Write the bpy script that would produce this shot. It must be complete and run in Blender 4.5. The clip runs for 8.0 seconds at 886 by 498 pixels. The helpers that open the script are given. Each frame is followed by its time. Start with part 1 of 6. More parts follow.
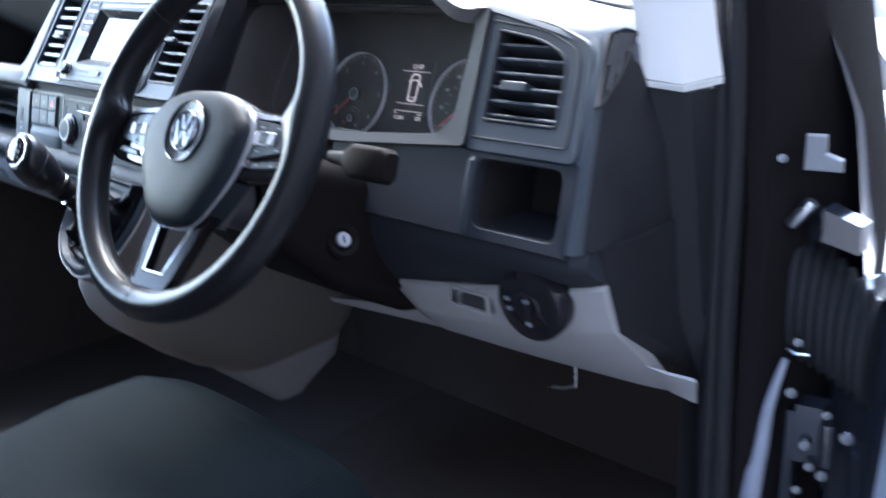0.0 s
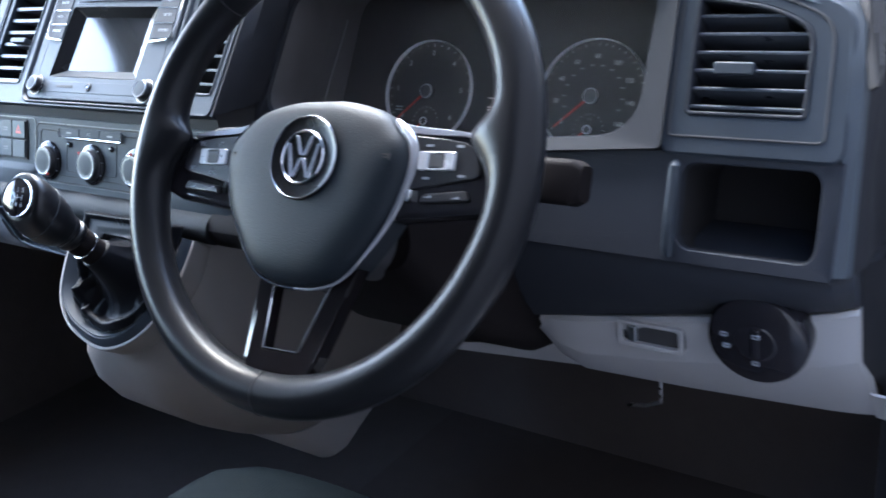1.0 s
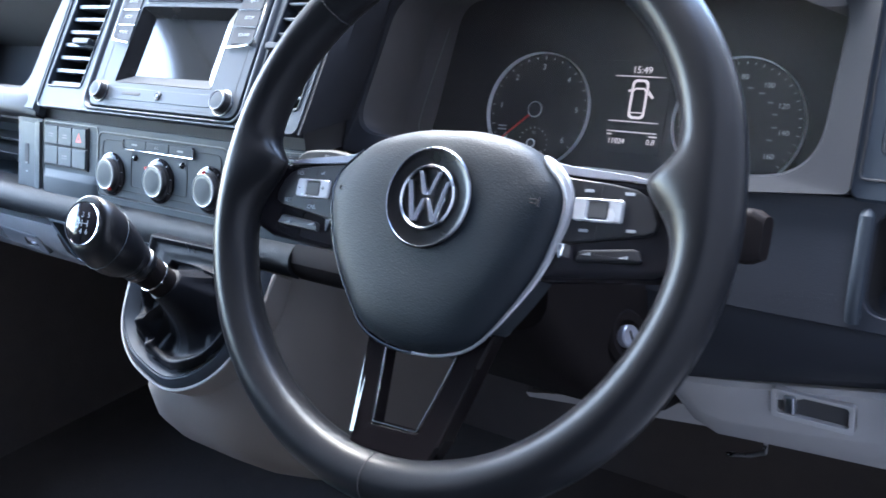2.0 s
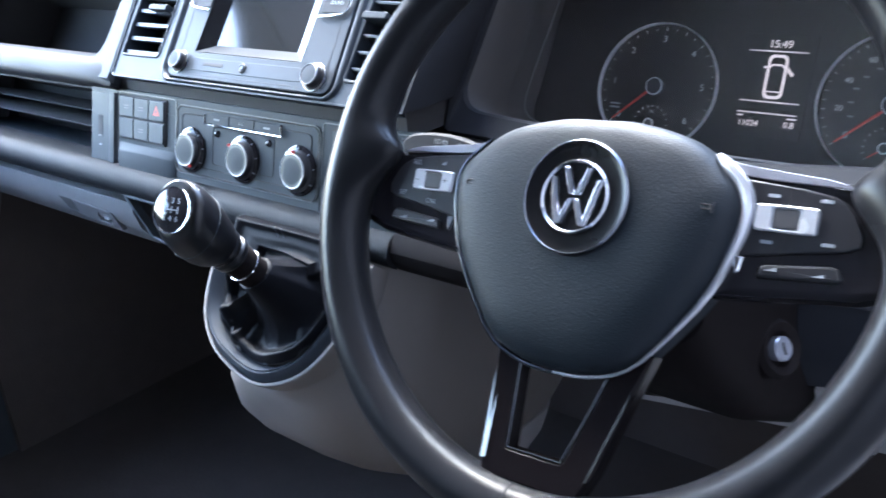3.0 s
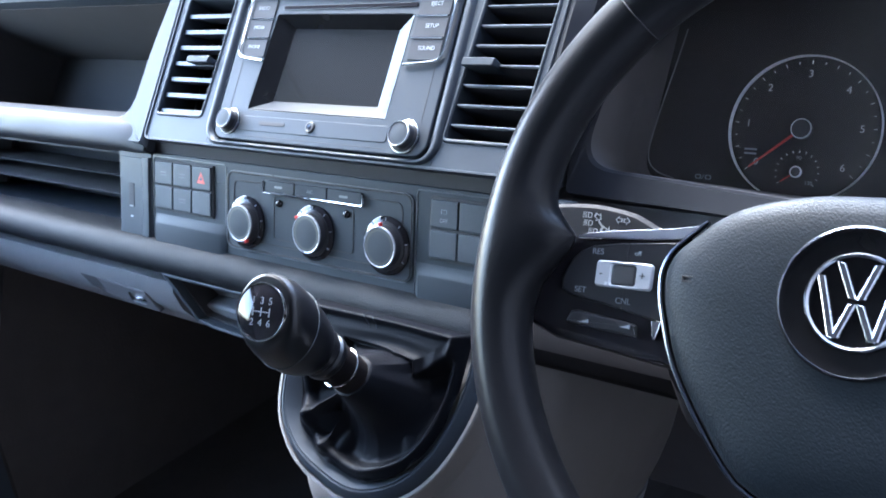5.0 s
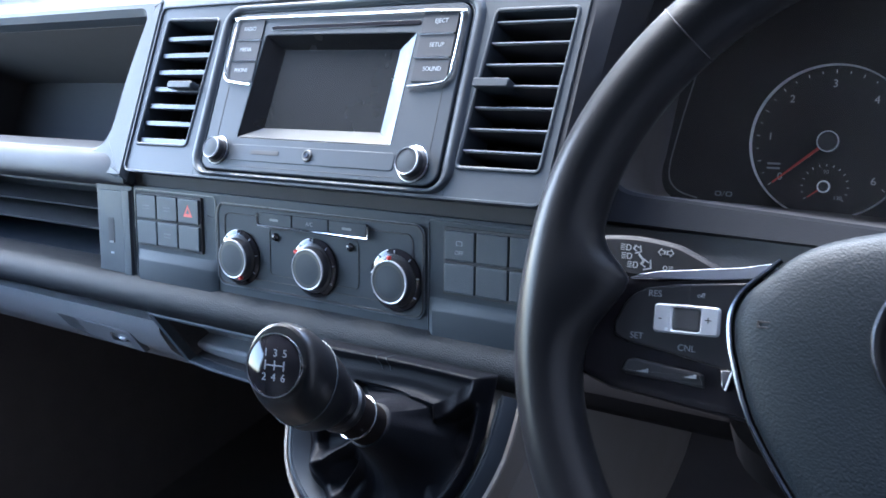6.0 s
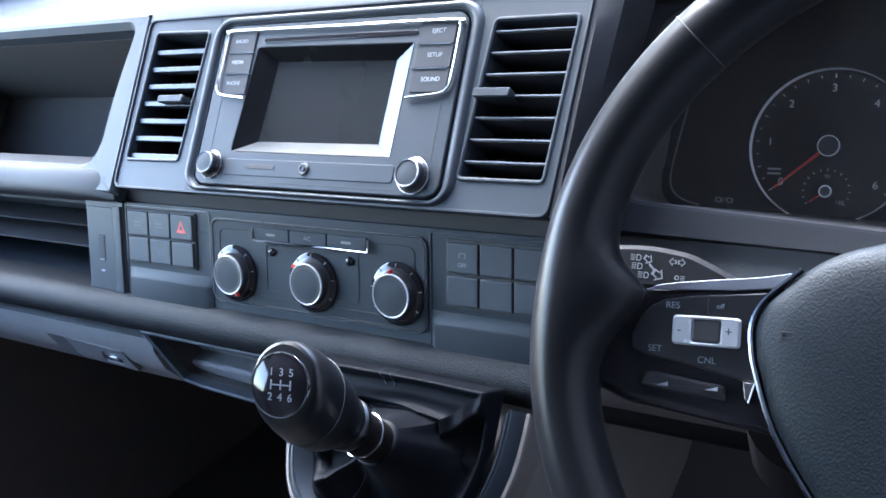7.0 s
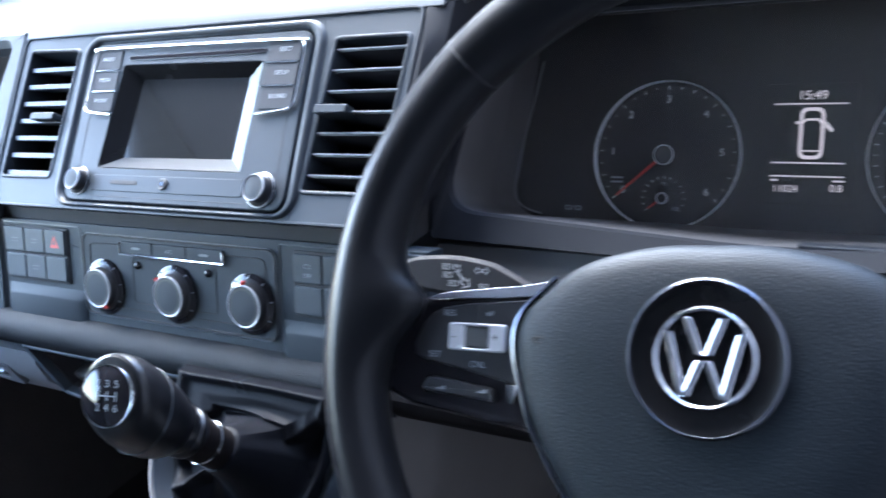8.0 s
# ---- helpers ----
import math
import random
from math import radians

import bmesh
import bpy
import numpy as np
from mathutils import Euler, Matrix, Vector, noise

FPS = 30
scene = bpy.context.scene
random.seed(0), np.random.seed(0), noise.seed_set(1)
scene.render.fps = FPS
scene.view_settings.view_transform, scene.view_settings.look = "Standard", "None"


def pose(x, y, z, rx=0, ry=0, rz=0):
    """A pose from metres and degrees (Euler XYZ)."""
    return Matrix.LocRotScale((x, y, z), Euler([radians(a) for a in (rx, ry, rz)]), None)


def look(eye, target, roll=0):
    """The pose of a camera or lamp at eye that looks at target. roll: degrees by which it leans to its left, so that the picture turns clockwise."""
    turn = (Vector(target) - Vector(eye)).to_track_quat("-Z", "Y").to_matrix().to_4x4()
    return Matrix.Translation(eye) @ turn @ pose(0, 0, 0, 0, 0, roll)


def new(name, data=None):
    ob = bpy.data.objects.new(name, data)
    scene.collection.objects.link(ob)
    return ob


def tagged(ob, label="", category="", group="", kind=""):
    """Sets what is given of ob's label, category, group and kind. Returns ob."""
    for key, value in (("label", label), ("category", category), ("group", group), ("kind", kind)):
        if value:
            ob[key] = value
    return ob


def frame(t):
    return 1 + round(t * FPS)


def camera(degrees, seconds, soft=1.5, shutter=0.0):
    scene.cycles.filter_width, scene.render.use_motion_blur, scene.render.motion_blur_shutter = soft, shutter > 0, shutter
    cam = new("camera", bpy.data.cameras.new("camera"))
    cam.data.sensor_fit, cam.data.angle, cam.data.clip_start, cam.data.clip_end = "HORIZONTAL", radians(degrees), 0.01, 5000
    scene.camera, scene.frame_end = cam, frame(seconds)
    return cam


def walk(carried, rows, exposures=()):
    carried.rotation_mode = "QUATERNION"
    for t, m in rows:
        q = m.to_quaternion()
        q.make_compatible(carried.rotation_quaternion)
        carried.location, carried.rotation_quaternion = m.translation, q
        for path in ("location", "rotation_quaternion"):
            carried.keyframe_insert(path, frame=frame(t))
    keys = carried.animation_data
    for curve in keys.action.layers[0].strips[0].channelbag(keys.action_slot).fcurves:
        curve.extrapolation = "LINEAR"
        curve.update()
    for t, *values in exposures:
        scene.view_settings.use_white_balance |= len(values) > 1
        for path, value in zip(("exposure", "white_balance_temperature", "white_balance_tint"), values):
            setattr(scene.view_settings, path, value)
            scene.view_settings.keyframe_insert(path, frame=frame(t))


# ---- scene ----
cam = camera(52.0, 8.0, 1.6, 0.5)
PATH = [
    (0, (1.273, 0.176, 1.49), (-0.053, 1.533, 0.854), -2.5),
    (0.2, (1.183, 0.161, 1.484), (-0.109, 1.557, 0.878), -4.1),
    (0.5, (1.06, 0.149, 1.491), (-0.147, 1.617, 0.869), -6.1),
    (0.8, (0.971, 0.159, 1.492), (-0.147, 1.674, 0.829), -5.7),
    (1, (0.924, 0.166, 1.483), (-0.185, 1.683, 0.799), -5.1),
    (1.5, (0.853, 0.198, 1.485), (-0.298, 1.695, 0.825), -5.0),
    (1.7, (0.827, 0.208, 1.486), (-0.326, 1.699, 0.817), -4.5),
    (2.8, (0.723, 0.243, 1.492), (-0.48, 1.656, 0.746), -4.1),
    (3, (0.703, 0.243, 1.493), (-0.519, 1.632, 0.733), -4.5),
    (3.5, (0.657, 0.251, 1.495), (-0.584, 1.62, 0.729), -5.2),
    (4, (0.607, 0.256, 1.493), (-0.643, 1.627, 0.746), -5.4),
    (4.5, (0.568, 0.263, 1.491), (-0.666, 1.652, 0.751), -5.6),
    (5, (0.529, 0.279, 1.5), (-0.661, 1.717, 0.781), -6.7),
    (5.2, (0.521, 0.288, 1.5), (-0.668, 1.732, 0.788), -7.1),
    (6.5, (0.451, 0.298, 1.513), (-0.643, 1.808, 0.788), -8.4),
    (7, (0.451, 0.297, 1.511), (-0.641, 1.814, 0.799), -8.6),
    (7.5, (0.475, 0.31, 1.51), (-0.594, 1.844, 0.801), -8.8),
    (8, (0.541, 0.328, 1.511), (-0.497, 1.881, 0.797), -8.9),
]
walk(cam, [(t, look(eye, target, roll)) for t, eye, target, roll in PATH], [(0.0, 4.95, 6100, 10), (0.5, 4.97, 6100, 10), (0.8, 4.90, 6100, 10), (1.1, 4.95, 6100, 10), (1.5, 5.22, 6050, 10), (3.0, 5.38, 6050, 10), (4.5, 5.38, 6000, 10), (5.2, 5.15, 5900, 10), (6.4, 4.97, 5900, 10), (8.0, 5.0, 5850, 10)])

# ---- world and light ----
SUN_ELEV, SUN_TURN = 50.0, -60.0
world = bpy.data.worlds.new("sky")
scene.world = world
world.use_nodes = True
wn = world.node_tree
sky = wn.nodes.new("ShaderNodeTexSky")
sky.sky_type, sky.sun_disc = "NISHITA", False
sky.sun_elevation, sky.sun_rotation = radians(SUN_ELEV), radians(SUN_TURN)
sky.air_density, sky.dust_density = 1.0, 2.0
wn.links.new(sky.outputs["Color"], wn.nodes["Background"].inputs["Color"])
wn.nodes["Background"].inputs["Strength"].default_value = 0.15
sun = new("sun", bpy.data.lights.new("sun", "SUN"))
sun.data.energy, sun.data.angle, sun.data.color = 1.15, radians(60), (0.92, 0.97, 1.0)
sun.matrix_world = pose(0, 0, 6, 90 - SUN_ELEV, 0, 180 - SUN_TURN)


# ---- materials ----
def material(name, color, rough=0.5, metal=0.0, vary=0.12, scale=30.0, bump=0.0, grain=900.0, coat=0.0, spec=0.5, kind="noise", emit=0.0, rough_vary=0.08, depth=0.0006):
    m = bpy.data.materials.new(name)
    m.use_nodes = True
    nt = m.node_tree
    b = nt.nodes["Principled BSDF"]
    b.inputs["Metallic"].default_value = metal
    b.inputs["Coat Weight"].default_value = coat
    b.inputs["Coat Roughness"].default_value = 0.05
    b.inputs["Specular IOR Level"].default_value = spec
    co = nt.nodes.new("ShaderNodeTexCoord")
    n1 = nt.nodes.new("ShaderNodeTexNoise")
    n1.inputs["Scale"].default_value, n1.inputs["Detail"].default_value = scale, 6
    nt.links.new(co.outputs["Object"], n1.inputs["Vector"])
    mix = nt.nodes.new("ShaderNodeMix")
    mix.data_type = "RGBA"
    mix.inputs["A"].default_value = (*[c * (1 - vary) for c in color], 1)
    mix.inputs["B"].default_value = (*[min(1, c * (1 + vary)) for c in color], 1)
    nt.links.new(n1.outputs["Fac"], mix.inputs["Factor"])
    nt.links.new(mix.outputs["Result"], b.inputs["Base Color"])
    rr_ = nt.nodes.new("ShaderNodeMapRange")
    rr_.inputs["To Min"].default_value, rr_.inputs["To Max"].default_value = max(0.01, rough - rough_vary), min(1, rough + rough_vary)
    nt.links.new(n1.outputs["Fac"], rr_.inputs["Value"])
    nt.links.new(rr_.outputs["Result"], b.inputs["Roughness"])
    if bump:
        if kind == "leather":
            g = nt.nodes.new("ShaderNodeTexVoronoi")
            g.feature = "SMOOTH_F1"
            g.inputs["Scale"].default_value = grain
            out = g.outputs["Distance"]
        elif kind == "ribs":
            g = nt.nodes.new("ShaderNodeTexWave")
            g.inputs["Scale"].default_value, g.inputs["Distortion"].default_value = grain, 0.6
            out = g.outputs["Fac"]
        else:
            g = nt.nodes.new("ShaderNodeTexNoise")
            g.inputs["Scale"].default_value, g.inputs["Detail"].default_value = grain, 3
            out = g.outputs["Fac"]
        nt.links.new(co.outputs["Object"], g.inputs["Vector"])
        bp = nt.nodes.new("ShaderNodeBump")
        bp.inputs["Strength"].default_value, bp.inputs["Distance"].default_value = bump, depth
        nt.links.new(out, bp.inputs["Height"])
        nt.links.new(bp.outputs["Normal"], b.inputs["Normal"])
    if emit:
        b.inputs["Emission Color"].default_value = (*color, 1)
        b.inputs["Emission Strength"].default_value = emit
    return m


M_DASH = material("dash_plastic", (0.036, 0.044, 0.053), 0.55, spec=0.35, bump=0.35, grain=700, vary=0.1)
M_FACADE = material("facade_plastic", (0.0205, 0.0265, 0.0350), 0.48, bump=0.2, grain=1100, vary=0.08, spec=0.30)
M_SLAT = material("slat_plastic", (0.055, 0.062, 0.076), 0.30, bump=0.1, grain=900)
M_PAD = material("soft_pad", (0.0067, 0.0079, 0.0103), 0.58, bump=0.9, grain=1250, kind="leather", depth=0.0008, spec=0.2)
M_DARK = material("black_plastic", (0.034, 0.034, 0.038), 0.5, bump=0.2, grain=900)
# Near-black for gaps, openings and backs, shade put into the colour; also dark marks.
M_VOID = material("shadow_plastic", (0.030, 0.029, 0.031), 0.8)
M_GREY = material("light_grey_plastic", (0.29, 0.283, 0.285), 0.55, bump=0.35, grain=800, vary=0.05)
M_TAUPE = material("taupe_plastic", (0.152, 0.137, 0.126), 0.55, bump=0.35, grain=800, vary=0.06)
M_TOP = material("dash_top_plastic", (0.056, 0.064, 0.077), 0.36, bump=0.05, grain=900, vary=0.05)
M_STALK = material("stalk_plastic", (0.015, 0.0150, 0.0175), 0.7, bump=0.2, grain=900, spec=0.2)
M_COLUMN = material("matt_black_cover", (0.0078, 0.0062, 0.0064), 0.7, bump=0.2, grain=900, spec=0.08)
# Dark navy body paint made lighter, its reflected sky put into the colour.
M_PAINT_SHEEN = material("navy_paint_sheen", (0.19, 0.20, 0.24), 0.14, coat=0.8, rough_vary=0.04)
M_LOWGREY = material("mid_grey_plastic", (0.155, 0.155, 0.160), 0.55, bump=0.35, grain=700)
M_GLOSS = material("piano_black", (0.014, 0.013, 0.016), 0.09, coat=0.0, rough_vary=0.03, spec=0.4)
M_CHROME = material("chrome", (0.82, 0.84, 0.86), 0.10, metal=1.0, vary=0.04, rough_vary=0.04)
M_RING = material("silver_paint", (0.46, 0.475, 0.51), 0.26, metal=0.3, vary=0.04)
M_BEVEL = material("dark_satin_metal", (0.17, 0.185, 0.225), 0.24, metal=1.0, vary=0.05)
# Pale tone for the highlight along the dark slats' front edges.
M_GLINT = material("slat_glint", (0.15, 0.16, 0.185), 0.35, vary=0.05)
# Screen bevels with their reflected light in the colour; the first also for bolts.
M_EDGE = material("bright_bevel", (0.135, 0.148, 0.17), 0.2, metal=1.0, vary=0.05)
M_SHINE = material("lower_bevel_sheen", (0.024, 0.028, 0.035), 0.38, vary=0.05, spec=0.1, rough_vary=0.03)
M_LOWDASH = material("lower_dash_plastic", (0.020, 0.0220, 0.0280), 0.58, bump=0.3, grain=900, vary=0.08, spec=0.2)
M_FASCIA = material("fascia_plastic", (0.025, 0.0315, 0.039), 0.58, bump=0.2, grain=1000, vary=0.08, spec=0.22)
M_BEZEL = material("bezel_plastic", (0.0200, 0.0202, 0.0240), 0.62, bump=0.2, grain=1000, vary=0.06, spec=0.22)
M_BAND = material("console_surround", (0.030, 0.037, 0.047), 0.55, bump=0.15, grain=1000, spec=0.18)
M_KNOB = material("knob_leather", (0.0075, 0.0078, 0.0095), 0.30, vary=0.1, spec=0.35, bump=0.1, grain=1100, kind="leather", depth=0.0003)
M_STRIP = material("satin_strip", (0.34, 0.345, 0.39), 0.34, metal=0.55, vary=0.05)
M_LEAF = material("leaf_plastic", (0.0115, 0.0112, 0.0130), 0.6, bump=0.1, grain=1000, spec=0.10)
M_SPOKE = material("spoke_black", (0.0056, 0.0046, 0.0052), 0.16, vary=0.08, spec=0.07)
M_LINE = material("bright_line", (0.56, 0.57, 0.61), 0.26, metal=0.65, vary=0.03, rough_vary=0.03)
M_SHELF = material("shelf_liner", (0.035, 0.032, 0.032), 0.85, bump=0.3, grain=500, vary=0.1)
M_SATIN = material("satin_silver", (0.62, 0.64, 0.67), 0.28, metal=1.0, vary=0.05)
M_RIM = material("rim_leather", (0.0118, 0.0122, 0.0142), 0.30, vary=0.08, rough_vary=0.04, spec=0.16, bump=0.15, grain=1200, kind="leather", depth=0.0003)
M_AIRBAG = material("airbag_skin", (0.0105, 0.0148, 0.0200), 0.52, bump=0.4, grain=1000, kind="leather", vary=0.06, depth=0.0005, spec=0.2)
M_BOOT = material("boot_leather", (0.0067, 0.0071, 0.0092), 0.45, bump=0.3, grain=1300, kind="leather", spec=0.05, vary=0.2)
M_RUBBER = material("rubber", (0.0085, 0.0085, 0.0105), 0.62, bump=0.2, grain=500, spec=0.28)
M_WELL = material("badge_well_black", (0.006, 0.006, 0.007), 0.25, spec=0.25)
M_KEY = material("key_black", (0.018, 0.018, 0.021), 0.3)
M_SCREEN = material("screen_glass", (0.016, 0.017, 0.018), 0.07, rough_vary=0.01)
M_DIALRING = material("pale_ring", (0.80, 0.82, 0.85), 0.3, vary=0.03)
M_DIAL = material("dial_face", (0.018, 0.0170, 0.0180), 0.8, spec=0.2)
# Dark hood and tunnel plastic, lightened to stand in for haze.
M_TUNNEL = material("hazed_hood_plastic", (0.112, 0.105, 0.106), 0.78, bump=0.2, grain=700, spec=0.2)
M_RED = material("needle_red", (0.55, 0.035, 0.025), 0.5)
# Dial ticks and numerals have a faint glow of their own added.
M_MARK = material("glowing_print", (0.38, 0.39, 0.41), 0.5, emit=0.035)
M_NUM = material("glowing_numerals", (0.31, 0.32, 0.34), 0.5, emit=0.014)
M_DIM = material("printed_grey", (0.26, 0.28, 0.31), 0.5)
M_FAINT = material("faint_print", (0.15, 0.155, 0.165), 0.5)
M_LCD = material("display_glow", (0.60, 0.52, 0.53), 0.5, emit=0.029)
M_FABRIC = material("seat_fabric", (0.0034, 0.0058, 0.0075), 0.9, bump=0.8, grain=75, vary=0.2, spec=0.05, kind="ribs", depth=0.0012)
M_CARPET = material("carpet", (0.066, 0.056, 0.053), 0.95, bump=0.8, grain=250, spec=0.1)
# Lighter copy of the carpet; the passenger footwell's haze is in its colour.
M_CARPET_HAZE = material("carpet_haze", (0.076, 0.067, 0.064), 0.95, bump=0.8, grain=220, spec=0.1, vary=0.15)
M_SOCKET = material("mid_dark_plastic", (0.088, 0.088, 0.092), 0.62, bump=0.3, grain=800, spec=0.3)
M_BADGE = material("badge_chrome", (0.46, 0.48, 0.53), 0.20, metal=1.0, vary=0.05, rough_vary=0.04)
M_WHITE = material("white_trim", (0.63, 0.62, 0.60), 0.5, bump=0.15, grain=600, vary=0.03)
M_BODY = material("dark_car_paint", (0.010, 0.011, 0.015), 0.18, coat=0.5, rough_vary=0.05)
M_HEAD = material("headliner", (0.42, 0.45, 0.50), 0.9, bump=0.4, grain=500)
M_ASPHALT = material("asphalt", (0.09, 0.092, 0.10), 0.9, bump=0.6, grain=120, scale=3, vary=0.25)
M_CARWHITE = material("white_car_paint", (0.75, 0.76, 0.78), 0.2, coat=0.4)
# Dark, so that the added wall on the right throws little light back.
M_BLOCKER = material("blocker_wall", (0.045, 0.048, 0.056), 0.9, bump=0.5, grain=60, scale=2, vary=0.15)
M_GLASSDARK = material("tinted_glass", (0.02, 0.025, 0.03), 0.05)


def glass():
    m = bpy.data.materials.new("clear_glass")
    m.use_nodes = True
    nt = m.node_tree
    out = nt.nodes["Material Output"]
    tr, gl, mx, fr = (nt.nodes.new(n) for n in ("ShaderNodeBsdfTransparent", "ShaderNodeBsdfGlossy", "ShaderNodeMixShader", "ShaderNodeFresnel"))
    gl.inputs["Roughness"].default_value = 0.02
    tr.inputs["Color"].default_value = (0.93, 0.96, 0.95, 1)
    nt.links.new(fr.outputs["Fac"], mx.inputs["Fac"])
    nt.links.new(tr.outputs["BSDF"], mx.inputs[1])
    nt.links.new(gl.outputs["BSDF"], mx.inputs[2])
    nt.links.new(mx.outputs["Shader"], out.inputs["Surface"])
    return m


M_GLASS = glass()


def hazed_lens():
    """Clear plastic with a thin diffuse veil that stands in for haze."""
    m = bpy.data.materials.new("hazed_clear_plastic")
    m.use_nodes = True
    nt = m.node_tree
    out = nt.nodes["Material Output"]
    tr, gl, mx, ns, mr = (nt.nodes.new(n) for n in ("ShaderNodeBsdfTransparent", "ShaderNodeBsdfDiffuse", "ShaderNodeMixShader", "ShaderNodeTexNoise", "ShaderNodeMapRange"))
    gl.inputs["Color"].default_value = (0.8, 0.76, 0.74, 1)
    ns.inputs["Scale"].default_value, ns.inputs["Detail"].default_value = 14, 4
    mr.inputs["To Min"].default_value, mr.inputs["To Max"].default_value = 0.052, 0.072
    nt.links.new(ns.outputs["Fac"], mr.inputs["Value"])
    nt.links.new(mr.outputs["Result"], mx.inputs["Fac"])
    nt.links.new(tr.outputs["BSDF"], mx.inputs[1])
    nt.links.new(gl.outputs["BSDF"], mx.inputs[2])
    nt.links.new(mx.outputs["Shader"], out.inputs["Surface"])
    return m


M_LENS = hazed_lens()


# ---- building helpers ----
def thing(name, m, label, category, group="", kind=""):
    ob = new(name)
    ob.empty_display_size = 0.02
    ob.matrix_world = m
    return tagged(ob, label, category, group, kind)


def part(name, bm, mat, parent, label="", smooth=True):
    bmesh.ops.recalc_face_normals(bm, faces=bm.faces)
    me = bpy.data.meshes.new(name)
    bm.to_mesh(me)
    bm.free()
    me.materials.append(mat)
    if smooth:
        for p in me.polygons:
            p.use_smooth = True
        me.set_sharp_from_angle(angle=radians(32))
    ob = new(name, me)
    if parent:
        ob.parent = parent
    return tagged(ob, label)


def rr(x0, x1, y0, y1, r, n=5):
    """A rounded rectangle, counter-clockwise, as (x, y)."""
    r = min(r, (x1 - x0) / 2 - 1e-5, (y1 - y0) / 2 - 1e-5)
    pts = []
    for cx, cy, a in ((x1 - r, y1 - r, 0), (x0 + r, y1 - r, 90), (x0 + r, y0 + r, 180), (x1 - r, y0 + r, 270)):
        for i in range(n + 1):
            t = radians(a + 90 * i / n)
            pts.append((cx + r * math.cos(t), cy + r * math.sin(t)))
    return pts


def rpoly(pts, r, n=5):
    """A polygon (counter-clockwise) with rounded corners."""
    out, k = [], len(pts)
    for i in range(k):
        p, a, b = Vector(pts[i]), Vector(pts[i - 1]), Vector(pts[(i + 1) % k])
        ri = r[i] if isinstance(r, (list, tuple)) else r
        u, v = (a - p).normalized() * ri, (b - p).normalized() * ri
        for j in range(n + 1):
            t = j / n
            q = p + u * (1 - t) ** 2 + v * t ** 2
            out.append((q.x, q.y))
    return out


def at(loop, z):
    return [(x, y, z) for x, y in loop]


def grow(loop, d):
    """The loop moved outwards by d (inwards: minus)."""
    out, n = [], len(loop)
    for i, (x, y) in enumerate(loop):
        (ax, ay), (bx, by) = loop[i - 1], loop[(i + 1) % n]
        e = Vector((bx - ax, by - ay))
        e = e.normalized() if e.length > 1e-9 else Vector((1, 0))
        out.append((x + e.y * d, y - e.x * d))
    return out


def loft(loops, bm=None, cap0=True, cap1=True, closed=True):
    bm = bm or bmesh.new()
    vs = [[bm.verts.new(p) for p in l] for l in loops]
    n = len(vs[0])
    for a, b in zip(vs, vs[1:]):
        for i in range(n if closed else n - 1):
            j = (i + 1) % n
            bm.faces.new((a[i], a[j], b[j], b[i]))
    if cap0:
        bm.faces.new(vs[0][::-1])
    if cap1:
        bm.faces.new(vs[-1])
    return bm


def plate(loop, z0, z1, b=0.0008, bm=None, dome=0.0):
    """A plate of that outline from z0 to z1 with an eased front edge."""
    loops = [at(loop, z0), at(loop, z1 - b), at(grow(loop, -b * 0.35), z1 - b * 0.35), at(grow(loop, -b), z1), at(grow(loop, -b * 1.5), z1)]
    return loft(loops, bm)


def ring(outer, inner, z0, z1, b=0.0008, bm=None, inner_z=None):
    """A frame between two outlines of the same count, from z0 to z1, with eased edges."""
    iz = z0 if inner_z is None else inner_z
    loops = [at(outer, z0), at(outer, z1 - b), at(grow(outer, -b), z1), at(grow(inner, b), z1), at(inner, z1 - b), at(inner, iz), at(outer, z0)]
    return loft(loops, bm, False, False)


def lathe(profile, n=32, bm=None, m=None):
    """A turned body about z: (radius, z) from back to front."""
    loops = [[(r * math.cos(2 * math.pi * i / n), r * math.sin(2 * math.pi * i / n), z) for i in range(n)] for r, z in profile]
    if m is not None:
        loops = [[m @ Vector(p) for p in l] for l in loops]
    return loft(loops, bm)


def hoop(profile, n=32, bm=None, m=None):
    """A turned ring about z: the profile is closed on itself."""
    loops = [[(r * math.cos(2 * math.pi * i / n), r * math.sin(2 * math.pi * i / n), z) for i in range(n)] for r, z in [*profile, profile[0]]]
    if m is not None:
        loops = [[m @ Vector(p) for p in l] for l in loops]
    bm = loft(loops, bm, False, False)
    bmesh.ops.remove_doubles(bm, verts=bm.verts, dist=1e-7)
    return bm


def tube(path, r, n=8, bm=None, closed=False, flat=1.0, up=(0, 0, 1)):
    """A round or flattened bar along a path."""
    path = [Vector(p) for p in path]
    loops, k = [], len(path)
    for i, p in enumerate(path):
        a = path[i - 1] if (i or closed) else p
        b = path[(i + 1) % k] if (i < k - 1 or closed) else p
        d = (b - a).normalized()
        u = Vector(up)
        s = d.cross(u)
        s = s.normalized() if s.length > 1e-6 else Vector((1, 0, 0))
        w = s.cross(d)
        rad = r[i] if isinstance(r, (list, tuple)) else r
        loops.append([p + rad * (math.cos(2 * math.pi * j / n) * s + flat * math.sin(2 * math.pi * j / n) * w) for j in range(n)])
    if closed:
        loops.append(loops[0])
        return loft(loops, bm, False, False)
    return loft(loops, bm)


def extrude_x(profile, x0, x1, bm=None, cuts=1):
    """A profile of (y, z) run along x."""
    return loft([[(x0 + (x1 - x0) * i / cuts, y, z) for y, z in profile] for i in range(cuts + 1)], bm)


